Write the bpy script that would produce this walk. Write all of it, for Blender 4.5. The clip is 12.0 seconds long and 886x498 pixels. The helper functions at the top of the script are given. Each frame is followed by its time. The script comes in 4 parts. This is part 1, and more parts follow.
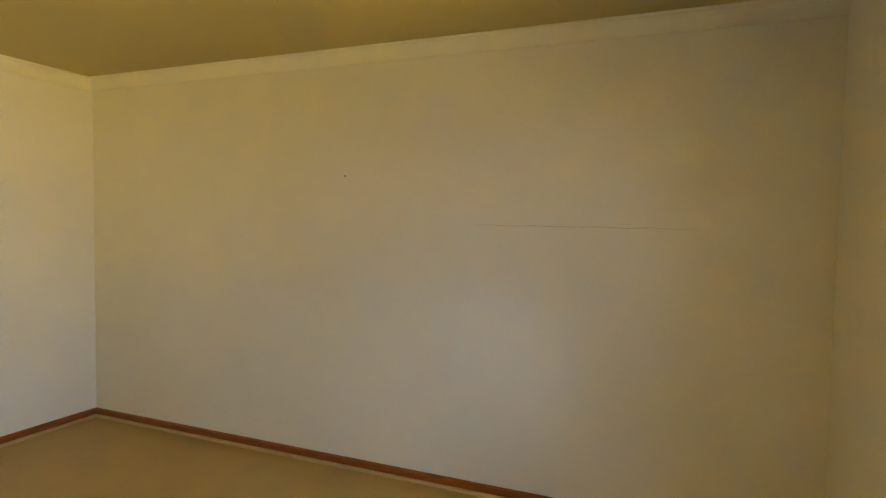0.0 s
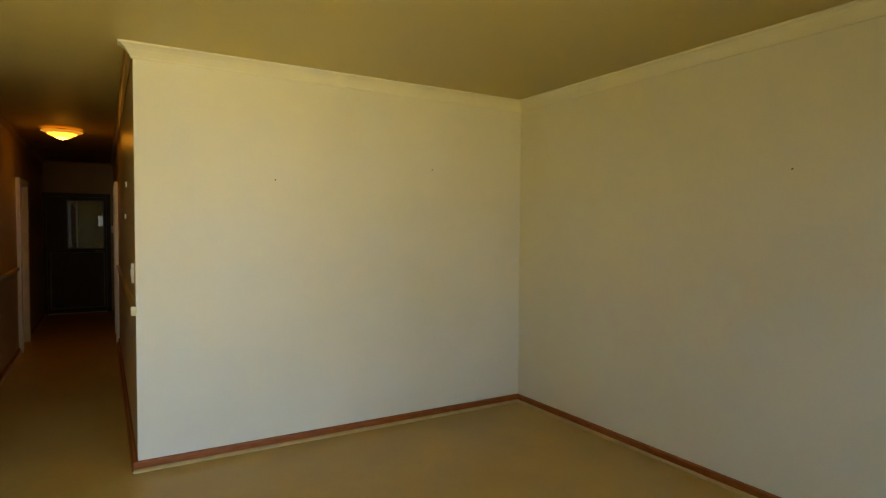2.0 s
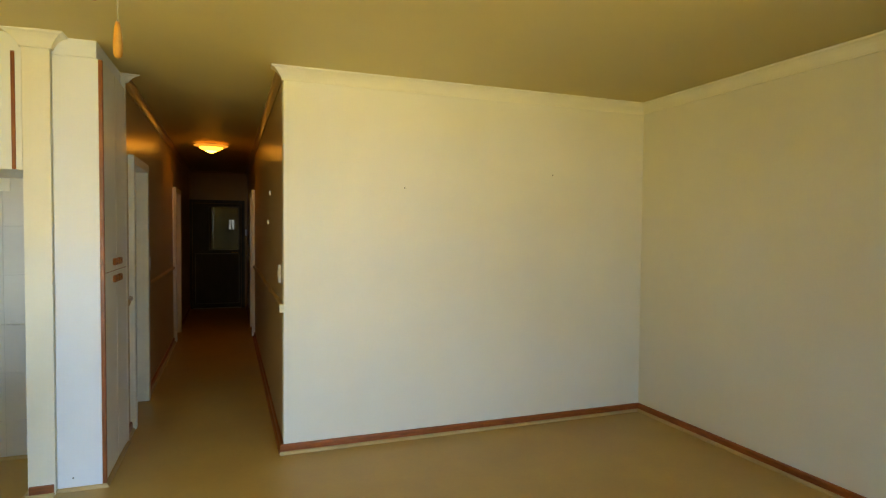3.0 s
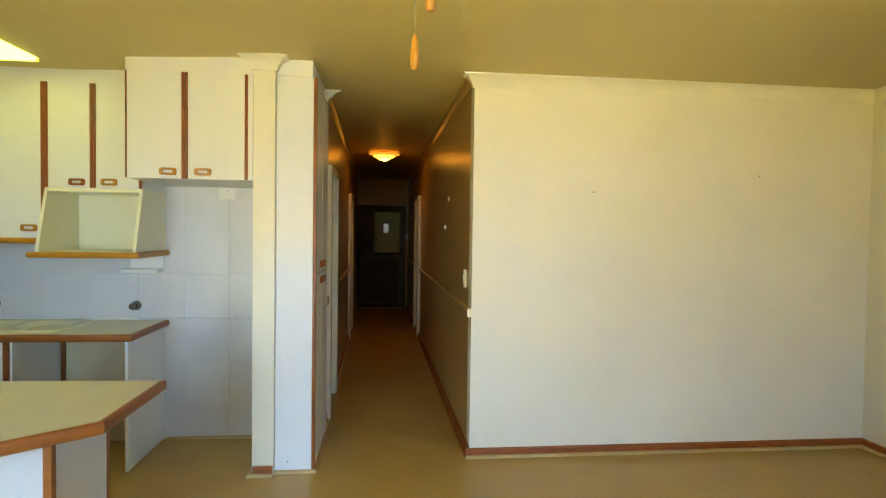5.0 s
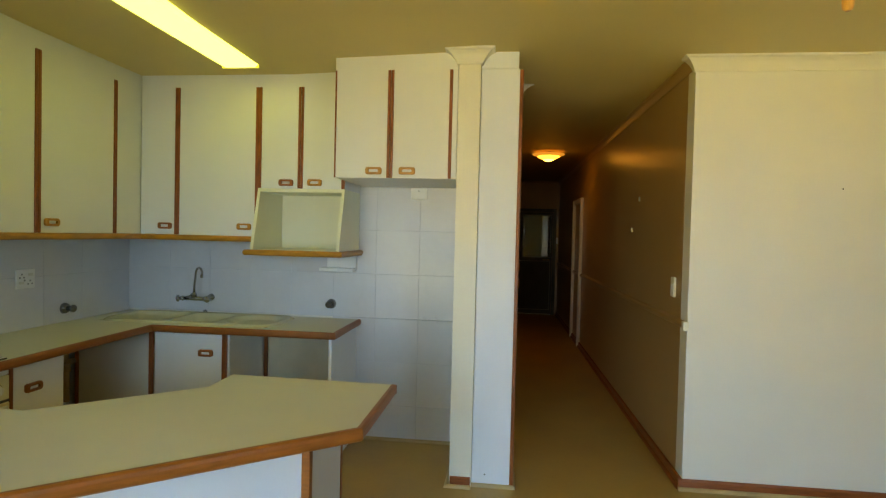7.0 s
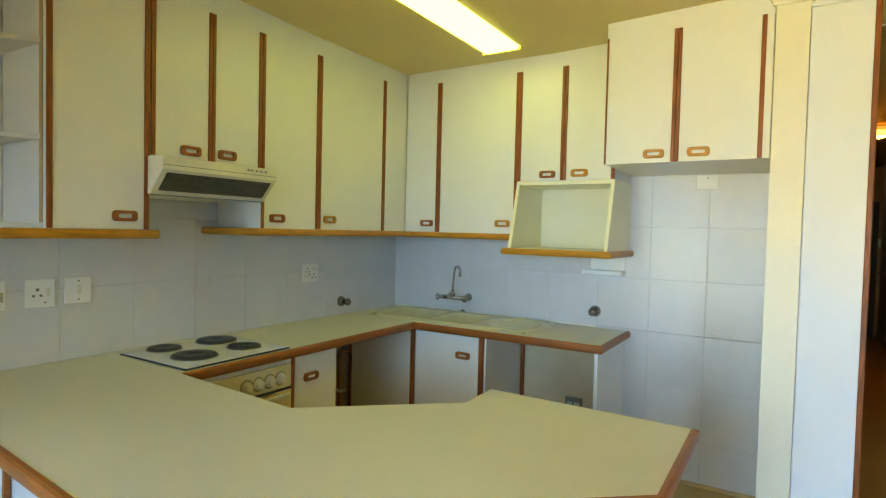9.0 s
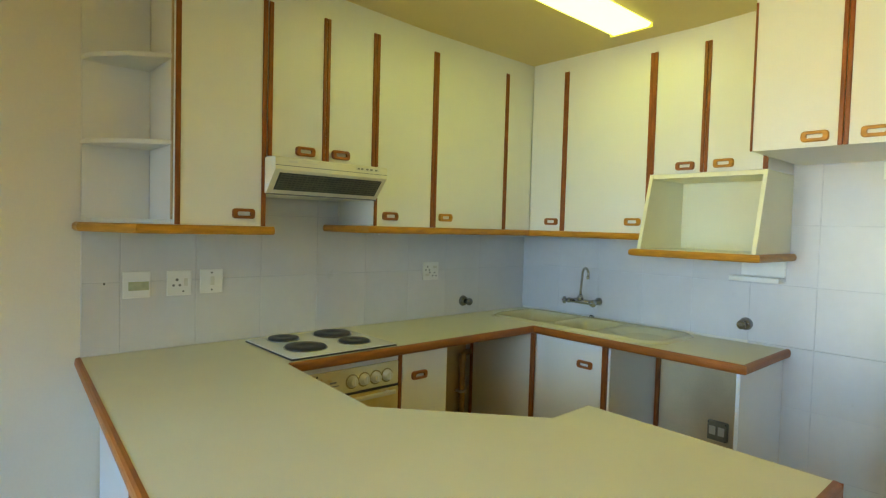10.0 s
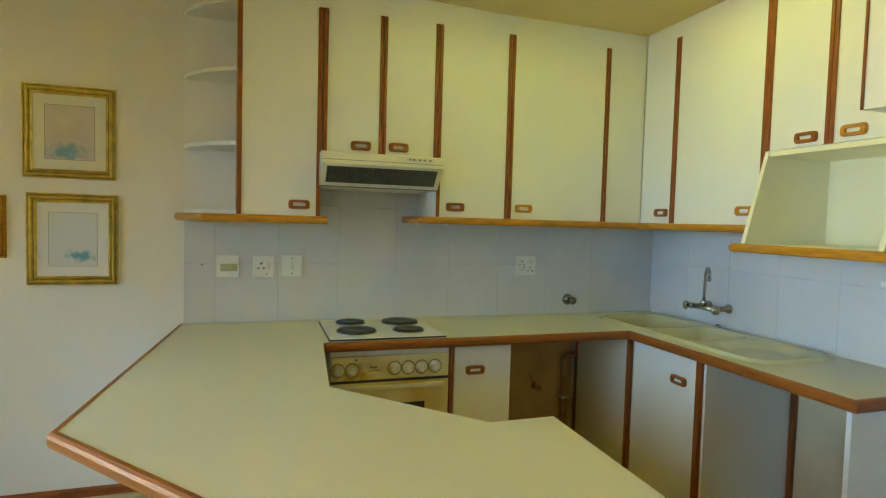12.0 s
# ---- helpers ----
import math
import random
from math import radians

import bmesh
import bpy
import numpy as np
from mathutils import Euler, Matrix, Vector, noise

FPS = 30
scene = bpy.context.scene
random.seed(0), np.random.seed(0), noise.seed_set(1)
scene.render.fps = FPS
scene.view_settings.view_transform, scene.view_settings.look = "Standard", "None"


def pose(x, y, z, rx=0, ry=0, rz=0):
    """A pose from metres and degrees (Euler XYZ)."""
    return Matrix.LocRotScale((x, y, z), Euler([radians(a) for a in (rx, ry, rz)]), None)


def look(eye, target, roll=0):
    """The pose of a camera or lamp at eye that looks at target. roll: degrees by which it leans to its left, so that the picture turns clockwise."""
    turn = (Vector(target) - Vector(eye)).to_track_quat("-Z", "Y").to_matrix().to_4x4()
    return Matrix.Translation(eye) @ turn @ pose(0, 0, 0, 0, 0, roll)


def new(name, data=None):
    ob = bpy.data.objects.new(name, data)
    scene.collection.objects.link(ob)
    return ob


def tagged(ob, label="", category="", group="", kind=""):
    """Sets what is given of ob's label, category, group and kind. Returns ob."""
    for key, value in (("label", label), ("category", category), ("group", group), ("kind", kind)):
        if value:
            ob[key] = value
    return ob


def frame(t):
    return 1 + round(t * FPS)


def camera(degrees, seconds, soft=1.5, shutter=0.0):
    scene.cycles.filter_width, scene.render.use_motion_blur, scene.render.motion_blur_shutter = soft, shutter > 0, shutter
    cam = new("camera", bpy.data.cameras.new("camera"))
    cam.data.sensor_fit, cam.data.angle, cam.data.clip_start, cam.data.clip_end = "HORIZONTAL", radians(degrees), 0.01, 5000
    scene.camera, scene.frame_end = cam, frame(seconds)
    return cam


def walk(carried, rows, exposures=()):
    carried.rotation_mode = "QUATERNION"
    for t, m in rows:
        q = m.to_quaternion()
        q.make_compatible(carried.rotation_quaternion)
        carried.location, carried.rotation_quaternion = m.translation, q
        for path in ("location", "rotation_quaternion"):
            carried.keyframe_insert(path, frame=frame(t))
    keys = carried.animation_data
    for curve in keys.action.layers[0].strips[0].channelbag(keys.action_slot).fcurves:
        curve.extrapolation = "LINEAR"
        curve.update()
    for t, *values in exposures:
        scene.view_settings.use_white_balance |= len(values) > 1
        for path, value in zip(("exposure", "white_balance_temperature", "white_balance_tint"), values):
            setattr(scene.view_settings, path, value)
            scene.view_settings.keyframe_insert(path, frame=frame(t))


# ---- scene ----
cam = camera(76.4, 12.0, 1.25)
PATH = [
    (0.0, pose(0.016, -4.306, 1.607, 87.20, -0.99, -66.57)),
    (0.5, pose(0.006, -4.131, 1.591, 87.55, -0.84, -60.17)),
    (1.0, pose(-0.014, -4.002, 1.574, 87.66, -0.69, -51.22)),
    (1.5, pose(-0.053, -3.967, 1.559, 87.85, -0.75, -40.22)),
    (2, look((-0.11, -3.993, 1.55), (0.897, -2.267, 1.476), 0.4)),
    (2.5, look((-0.21, -3.991, 1.561), (0.623, -2.174, 1.492), 0.5)),
    (3, look((-0.295, -4.021, 1.566), (0.389, -2.143, 1.5), 0.5)),
    (5, look((-0.61, -3.871, 1.576), (-0.402, -1.883, 1.518), 0.8)),
    (5.5, look((-0.703, -3.766, 1.555), (-0.628, -1.768, 1.499), 0.9)),
    (6, look((-0.855, -3.712, 1.552), (-0.938, -1.715, 1.498), 1.0)),
    (6.5, look((-1.0, -3.696, 1.548), (-1.142, -1.701, 1.498), 1.2)),
    (8.5, look((-1.314, -3.27, 1.538), (-2.123, -1.442, 1.476), 1.5)),
    (9, look((-1.348, -3.211, 1.517), (-2.394, -1.508, 1.451), 1.4)),
    (9.5, look((-1.331, -3.087, 1.503), (-2.595, -1.538, 1.433), 1.5)),
    (10, look((-1.229, -2.939, 1.511), (-2.71, -1.597, 1.432), 1.6)),
    (10.5, look((-1.143, -2.746, 1.494), (-2.774, -1.592, 1.413), 1.6)),
    (11, look((-1.035, -2.515, 1.501), (-2.752, -1.491, 1.412), 1.7)),
    (11.5, look((-0.907, -2.28, 1.503), (-2.701, -1.401, 1.413), 1.6)),
    (12, look((-0.832, -2.097, 1.481), (-2.73, -1.473, 1.383), 1.6)),
]
walk(cam, PATH, [(0.0, 1.22, 7700, 15), (0.5, 1.42, 7150, 8), (1.5, 0.98, 7350, 5), (2.0, 0.76, 7600, 4), (2.5, 0.86, 7550, 4), (3.0, 1.17, 7250, 4),
                 (5.0, 1.44, 7100, 4), (5.5, 1.33, 7100, 4), (6.5, 0.84, 7350, 3), (8.5, 1.44, 6900, 0), (9.5, 1.59, 6800, 0), (12.0, 1.55, 6750, 0)])

# ---- light ----
world = bpy.data.worlds.new("sky")
scene.world = world
world.use_nodes = True
wn = world.node_tree.nodes
sky = wn.new("ShaderNodeTexSky")
sky.sky_type = "NISHITA"
sky.sun_disc = False
sky.ozone_density, sky.dust_density = 4.0, 0.2
sky.sun_elevation = radians(52)
sky.sun_rotation = radians(88)
deeper = wn.new("ShaderNodeHueSaturation")
deeper.inputs["Saturation"].default_value = 1.15
world.node_tree.links.new(sky.outputs[0], deeper.inputs["Color"])
world.node_tree.links.new(deeper.outputs[0], wn["Background"].inputs[0])
wn["Background"].inputs[1].default_value = 0.05

sun_data = bpy.data.lights.new("sun", "SUN")
sun_data.energy, sun_data.angle, sun_data.color = 2.5, radians(0.5), (1.0, 0.95, 0.86)
sun = new("sun", sun_data)
sun.matrix_world = look((0, 0, 20), (-0.75, -0.03, 19.0))


WALL_S = 0.30
SOUTH = -4.95
WIN_W = (-3.30, -1.35, 0.55, 2.20)
WIN_E = (0.95, 1.75, 0.55, 2.20)
DOOR_S = (-0.68, -0.40, 1.50, 1.96)


def daylight(name, rect, power, colour, rise, spread, turn=0.0):
    """The light of the sky or of the sunlit ground, standing in a window's outer opening."""
    x0, x1, z0, z1 = rect
    data = bpy.data.lights.new(name, "AREA")
    data.shape, data.size, data.size_y = "RECTANGLE", x1 - x0, z1 - z0
    data.energy, data.color, data.spread = power, colour, radians(spread)
    at = Vector(((x0 + x1) / 2, SOUTH - WALL_S - 0.06, (z0 + z1) / 2))
    new(name, data).matrix_world = look(at, at + Vector((turn, 1, rise)))


SKY_BLUE, HAZE_BLUE, SAND = (0.30, 0.57, 1.0), (0.36, 0.61, 1.0), (1.0, 0.75, 0.15)
daylight("sky_light_west", WIN_W, 15.5, HAZE_BLUE, -0.46, 82, 0.08)
daylight("ground_light_west", WIN_W, 13.5, SAND, 0.48, 83, 0.50)
daylight("sky_light_east", WIN_E, 14.0, SKY_BLUE, -0.48, 104, -0.36)
daylight("sky_light_east_side", WIN_E, 2.1, SKY_BLUE, -0.32, 60, 0.86)
daylight("ground_light_east", WIN_E, 8.5, SAND, 0.62, 92, -0.12)
daylight("ground_light_east_side", WIN_E, 0.7, SAND, 0.85, 70, 0.80)
daylight("sky_light_narrow", DOOR_S, 0.40, (0.85, 0.92, 1.0), 0.0, 170)


# ---- materials ----
def material(name, base, rough=0.5, metal=0.0, vary=0.06, scale=3.0, fine=60.0, bump=0.0, coat=0.0, grain=None, tint=None, piece=0.0):
    """Principled surface: a large mottle and a fine one in the colour, optional wood grain, fine relief, and a small shift piece by piece."""
    m = bpy.data.materials.new(name)
    m.use_nodes = True
    nt = m.node_tree
    n, l = nt.nodes, nt.links
    p = n["Principled BSDF"]
    p.inputs["Metallic"].default_value = metal
    p.inputs["Coat Weight"].default_value = coat
    co = n.new("ShaderNodeTexCoord")
    mp = n.new("ShaderNodeMapping")
    geo = n.new("ShaderNodeNewGeometry")
    if grain:
        mp.inputs["Scale"].default_value = grain
        l.new(geo.outputs["Position"], mp.inputs[0])
    else:
        l.new(geo.outputs["Position"], mp.inputs[0])
    big = n.new("ShaderNodeTexNoise")
    big.inputs["Scale"].default_value, big.inputs["Detail"].default_value = scale, 4
    small = n.new("ShaderNodeTexNoise")
    small.inputs["Scale"].default_value, small.inputs["Detail"].default_value = fine, 5
    l.new(mp.outputs[0], big.inputs["Vector"])
    l.new(mp.outputs[0], small.inputs["Vector"])
    dark = tint or tuple(c * (1 - 2.2 * vary) for c in base)
    light = tuple(min(1, c * (1 + vary)) for c in base)
    mix = n.new("ShaderNodeMix")
    mix.data_type = "RGBA"
    ramp = n.new("ShaderNodeMapRange")
    ramp.inputs[1].default_value, ramp.inputs[2].default_value = 0.32, 0.68
    l.new(big.outputs[0], ramp.inputs[0])
    l.new(ramp.outputs[0], mix.inputs["Factor"])
    mix.inputs["A"].default_value, mix.inputs["B"].default_value = (*dark, 1), (*light, 1)
    val = n.new("ShaderNodeMath")
    val.operation = "MULTIPLY_ADD"
    l.new(small.outputs[0], val.inputs[0])
    val.inputs[1].default_value, val.inputs[2].default_value = vary * 2.4, 1 - vary * 1.2
    hsv = n.new("ShaderNodeHueSaturation")
    l.new(mix.outputs["Result"], hsv.inputs["Color"])
    if piece:
        info = n.new("ShaderNodeObjectInfo")
        add = n.new("ShaderNodeMath")
        add.operation = "MULTIPLY_ADD"
        l.new(info.outputs["Random"], add.inputs[0])
        add.inputs[1].default_value = piece
        l.new(val.outputs[0], add.inputs[2])
        l.new(add.outputs[0], hsv.inputs["Value"])
    else:
        l.new(val.outputs[0], hsv.inputs["Value"])
    l.new(hsv.outputs[0], p.inputs["Base Color"])
    rr = n.new("ShaderNodeMath")
    rr.operation = "MULTIPLY_ADD"
    l.new(big.outputs[0], rr.inputs[0])
    rr.inputs[1].default_value, rr.inputs[2].default_value = rough * 0.35, rough * 0.82
    l.new(rr.outputs[0], p.inputs["Roughness"])
    if bump:
        b = n.new("ShaderNodeBump")
        b.inputs["Strength"].default_value, b.inputs["Distance"].default_value = bump, 0.004
        l.new(small.outputs[0], b.inputs["Height"])
        l.new(b.outputs[0], p.inputs["Normal"])
    return m


def glow(name, colour, strength):
    m = bpy.data.materials.new(name)
    m.use_nodes = True
    p = m.node_tree.nodes["Principled BSDF"]
    p.inputs["Base Color"].default_value = (*colour, 1)
    p.inputs["Emission Color"].default_value = (*colour, 1)
    p.inputs["Emission Strength"].default_value = strength
    p.inputs["Roughness"].default_value = 0.35
    return m


def clear(name, tint=(1, 1, 1), rough=0.02):
    m = bpy.data.materials.new(name)
    m.use_nodes = True
    p = m.node_tree.nodes["Principled BSDF"]
    p.inputs["Base Color"].default_value = (*tint, 1)
    p.inputs["Transmission Weight"].default_value = 1
    p.inputs["Roughness"].default_value = rough
    return m


WALL = material("cream_wall_paint", (0.795, 0.773, 0.705), 0.42, vary=0.02, scale=1.3, fine=90, bump=0.12)
STUB = material("warm_cream_paint", (0.80, 0.762, 0.645), 0.42, vary=0.02, scale=1.5, fine=90, bump=0.1)
# Same cream as the rooms; corridor shade and amber lamplight put into the brown.
HALL_SHADED = material("shaded_corridor_gloss_paint", (0.42, 0.27, 0.11), 0.30, vary=0.03, scale=1.1, fine=70, bump=0.03)
# Cream paint; warm light bounced upwards is put into its yellow.
CEIL = material("warm_lit_ceiling_paint", (0.70, 0.585, 0.27), 0.6, vary=0.025, scale=0.9, fine=80, bump=0.1)
CORN = material("cornice_plaster", (0.81, 0.78, 0.68), 0.55, vary=0.02, scale=4, fine=90, bump=0.05)
FLOOR = material("tan_vinyl", (0.46, 0.30, 0.085), 0.40, vary=0.05, scale=2.2, fine=40, bump=0.05)
SKIRT = material("red_brown_stained_wood", (0.28, 0.075, 0.014), 0.38, vary=0.14, scale=9, fine=80, grain=(1, 1, 6), bump=0.1)
BEAD = material("pale_wood_bead", (0.50, 0.36, 0.17), 0.45, vary=0.08, scale=6, fine=60, bump=0.05)
WHITE = material("white_melamine", (0.79, 0.793, 0.765), 0.40, vary=0.015, scale=2, fine=120, bump=0.03)
COOLWHITE = material("cool_white_melamine", (0.755, 0.782, 0.845), 0.40, vary=0.015, scale=2, fine=120, bump=0.03)
PANELM = material("lilac_white_melamine", (0.68, 0.69, 0.73), 0.40, vary=0.02, scale=2, fine=120, bump=0.03)
CARCASS = material("pale_grey_melamine", (0.70, 0.69, 0.62), 0.5, vary=0.02, scale=2, fine=120)
TOP = material("cream_laminate", (0.64, 0.62, 0.455), 0.36, vary=0.03, scale=1.6, fine=300, bump=0.02)
STRIP = material("dark_meranti", (0.26, 0.068, 0.008), 0.40, vary=0.18, scale=14, fine=90, grain=(6, 6, 0.6), bump=0.12)
NOSE = material("varnished_meranti", (0.29, 0.088, 0.010), 0.40, vary=0.10, scale=8, fine=70, grain=(1.2, 1.2, 8), bump=0.1)
OAK = material("honey_wood", (0.50, 0.225, 0.02), 0.36, vary=0.12, scale=8, fine=70, grain=(1.2, 1.2, 8), bump=0.08)
TILE = material("pale_grey_glazed_tile", (0.64, 0.637, 0.655), 0.30, vary=0.025, scale=3, fine=25, bump=0.02, piece=0.05)
GROUT = material("grey_grout", (0.60, 0.605, 0.645), 0.85, vary=0.1, scale=8, fine=120)
SINK = material("cream_acrylic", (0.62, 0.58, 0.36), 0.22, vary=0.02, scale=3, fine=200)
BOXM = material("cream_box_laminate", (0.86, 0.84, 0.63), 0.4, vary=0.015, scale=3, fine=150)
CHROME = material("chrome", (0.46, 0.46, 0.47), 0.14, metal=1.0, vary=0.02, scale=20)
HOBTOP = material("white_enamel", (0.78, 0.79, 0.77), 0.16, vary=0.02, scale=6)
PLATE_IRON = material("black_cast_iron", (0.028, 0.028, 0.032), 0.48, vary=0.15, scale=20, fine=150, bump=0.1)
OVEN = material("aged_cream_enamel", (0.70, 0.65, 0.40), 0.30, vary=0.05, scale=4, tint=(0.60, 0.46, 0.18))
OVENGLASS = material("dark_oven_glass", (0.03, 0.028, 0.022), 0.08, vary=0.05)
KNOB = material("cream_plastic", (0.66, 0.64, 0.54), 0.35, vary=0.03)
HOODM = material("ivory_plastic", (0.76, 0.74, 0.60), 0.35, vary=0.03, scale=5)
GRILLE = material("dark_grille", (0.055, 0.06, 0.055), 0.45, vary=0.1, scale=20)
PLASTIC = material("white_switch_plastic", (0.83, 0.83, 0.81), 0.30, vary=0.015, scale=10)
REDDOT = material("red_plastic", (0.45, 0.03, 0.02), 0.4, vary=0.03)
INK = material("dark_print", (0.05, 0.05, 0.05), 0.6, vary=0.05)
STICKER = material("faded_green_sticker", (0.45, 0.46, 0.28), 0.6, vary=0.08, scale=40)
GOLD = material("antique_gold_leaf", (0.62, 0.47, 0.11), 0.32, metal=0.75, vary=0.14, scale=18, fine=90, bump=0.1)
MATB = material("blue_grey_mount_board", (0.70, 0.72, 0.74), 0.8, vary=0.015)
BOARD = material("cream_mount_board", (0.72, 0.71, 0.60), 0.8, vary=0.015)
DARKDOOR = material("dark_stained_door", (0.055, 0.058, 0.055), 0.5, vary=0.12, scale=6, grain=(6, 6, 0.7))
METALBOX = material("dull_grey_metal", (0.24, 0.23, 0.18), 0.45, vary=0.08, scale=20)
DOORLINE = material("grey_metal_bead", (0.20, 0.21, 0.20), 0.4, vary=0.05)
PANE = material("dark_glass_pane", (0.012, 0.014, 0.012), 0.02, vary=0.05)
PANE.node_tree.nodes["Principled BSDF"].inputs["Specular IOR Level"].default_value = 1.0
FRAMEW = material("white_gloss_frame", (0.78, 0.74, 0.60), 0.30, vary=0.025, scale=6, bump=0.04)
LOUVRE = material("grey_green_louvre", (0.11, 0.115, 0.09), 0.4, vary=0.1, scale=20)
BRONZE = material("dark_frame_groove", (0.10, 0.07, 0.02), 0.5, metal=0.4, vary=0.15, scale=20)
CRACK = material("crack_shadow", (0.52, 0.47, 0.34), 0.9, vary=0.1, scale=30)
# Cream browned with the shade inside the sink bay.
BAY_SHADE = material("shaded_bay_cream", (0.66, 0.54, 0.34), 0.5, vary=0.05, scale=4, fine=100, bump=0.05)
# Brown stands for the bay wall in the worktop's shade.
BAY_BROWN = material("shaded_bay_brown", (0.58, 0.39, 0.17), 0.7, vary=0.07, scale=5, fine=120, bump=0.1)
DIALM = material("worn_dial_ring", (0.34, 0.29, 0.13), 0.5, vary=0.1, scale=30)
DULLCHROME = material("dull_chrome", (0.24, 0.23, 0.22), 0.22, metal=1.0, vary=0.05, scale=20)
BRASS = material("brass", (0.55, 0.36, 0.10), 0.28, metal=1.0, vary=0.05, scale=20)
ACORN = material("turned_pine", (0.55, 0.28, 0.06), 0.35, vary=0.1, scale=30, grain=(4, 4, 1))
CORD = material("white_cord", (0.5, 0.45, 0.33), 0.8, vary=0.05)
COPPER = material("brown_painted_pipe", (0.36, 0.22, 0.08), 0.5, vary=0.1, scale=20)
ALU = material("white_window_frame", (0.75, 0.75, 0.73), 0.35, vary=0.02)
GROUNDM = material("dry_lawn_and_paving", (0.66, 0.48, 0.15), 0.9, vary=0.2, scale=0.8, fine=12)
ROOFM = material("unseen_roof_slab", (0.3, 0.2, 0.15), 0.8, vary=0.1)
GLASS = clear("window_glass")
TUBECAP = glow("yellowed_end_plastic", (0.90, 0.82, 0.10), 0.22)
TUBEGLOW = glow("lit_diffuser", (0.94, 1.0, 0.17), 1.9)
LAMPGLOW = glow("lit_amber_glass", (1.0, 0.34, 0.025), 4.4)
LAMPTIP = glow("hot_amber_glass", (1.0, 0.46, 0.05), 8.0)
LAMPRIM = glow("amber_glass_rim", (1.0, 0.38, 0.04), 0.40)


def print_material(name, pale, strong, cy, cz, sy, sz, haze):
    """A faded watercolour: paper, a warm haze and one blue wash near (cy, cz)."""
    m = bpy.data.materials.new(name)
    m.use_nodes = True
    n, l = m.node_tree.nodes, m.node_tree.links
    p = n["Principled BSDF"]
    p.inputs["Roughness"].default_value = 0.25
    geo = n.new("ShaderNodeNewGeometry")
    mp = n.new("ShaderNodeMapping")
    mp.inputs["Location"].default_value = (0, -cy / sy, -cz / sz)
    mp.inputs["Scale"].default_value = (0, 1 / sy, 1 / sz)
    l.new(geo.outputs["Position"], mp.inputs[0])
    noi = n.new("ShaderNodeTexNoise")
    noi.inputs["Scale"].default_value, noi.inputs["Detail"].default_value = 26, 5
    l.new(geo.outputs["Position"], noi.inputs["Vector"])
    ln = n.new("ShaderNodeVectorMath")
    ln.operation = "LENGTH"
    l.new(mp.outputs[0], ln.inputs[0])
    ad = n.new("ShaderNodeMath")
    ad.operation = "MULTIPLY_ADD"
    l.new(noi.outputs[0], ad.inputs[0])
    ad.inputs[1].default_value = 2.4
    l.new(ln.outputs["Value"], ad.inputs[2])
    mr = n.new("ShaderNodeMapRange")
    mr.inputs[1].default_value, mr.inputs[2].default_value = 1.5, 2.3
    mr.inputs[3].default_value, mr.inputs[4].default_value = 1, 0
    l.new(ad.outputs[0], mr.inputs[0])
    n2 = n.new("ShaderNodeTexNoise")
    n2.inputs["Scale"].default_value, n2.inputs["Detail"].default_value = 11, 3
    l.new(geo.outputs["Position"], n2.inputs["Vector"])
    m1 = n.new("ShaderNodeMix")
    m1.data_type = "RGBA"
    m1.inputs["A"].default_value, m1.inputs["B"].default_value = (*pale, 1), (*haze, 1)
    l.new(n2.outputs[0], m1.inputs["Factor"])
    m2 = n.new("ShaderNodeMix")
    m2.data_type = "RGBA"
    l.new(m1.outputs["Result"], m2.inputs["A"])
    m2.inputs["B"].default_value = (*strong, 1)
    l.new(mr.outputs[0], m2.inputs["Factor"])
    l.new(m2.outputs["Result"], p.inputs["Base Color"])
    return m


# ---- mesh helpers ----
ORIGIN = {}


def quad_box(bm, x0, x1, y0, y1, z0, z1, bevel=0.0):
    made = bmesh.ops.create_cube(bm, size=1.0)["verts"]
    for v in made:
        v.co = Vector((x0 if v.co.x < 0 else x1, y0 if v.co.y < 0 else y1, z0 if v.co.z < 0 else z1))
    if bevel:
        edges = list({e for v in made for e in v.link_edges})
        bmesh.ops.bevel(bm, geom=edges, offset=bevel, segments=2, affect="EDGES", profile=0.5)
    return bm


def box(x0, x1, y0, y1, z0, z1, bevel=0.0):
    return quad_box(bmesh.new(), x0, x1, y0, y1, z0, z1, bevel)


def prism(pts, z0, z1, bm=None):
    """A plan polygon (counter-clockwise) raised from z0 to z1."""
    bm = bm or bmesh.new()
    lo = [bm.verts.new((x, y, z0)) for x, y in pts]
    hi = [bm.verts.new((x, y, z1)) for x, y in pts]
    bm.faces.new(lo[::-1])
    bm.faces.new(hi)
    for i in range(len(pts)):
        j = (i + 1) % len(pts)
        bm.faces.new((lo[i], lo[j], hi[j], hi[i]))
    return bm


def side_prism(pts, a0, a1, axis):
    """A closed outline raised along x (points are y, z) or along y (points are x, z)."""
    bm = bmesh.new()
    place = (lambda a, p: (a, p[0], p[1])) if axis == "x" else (lambda a, p: (p[0], a, p[1]))
    lo = [bm.verts.new(place(a0, p)) for p in pts]
    hi = [bm.verts.new(place(a1, p)) for p in pts]
    bm.faces.new(lo[::-1])
    bm.faces.new(hi)
    for i in range(len(pts)):
        j = (i + 1) % len(pts)
        bm.faces.new((lo[i], lo[j], hi[j], hi[i]))
    bmesh.ops.recalc_face_normals(bm, faces=bm.faces)
    return bm


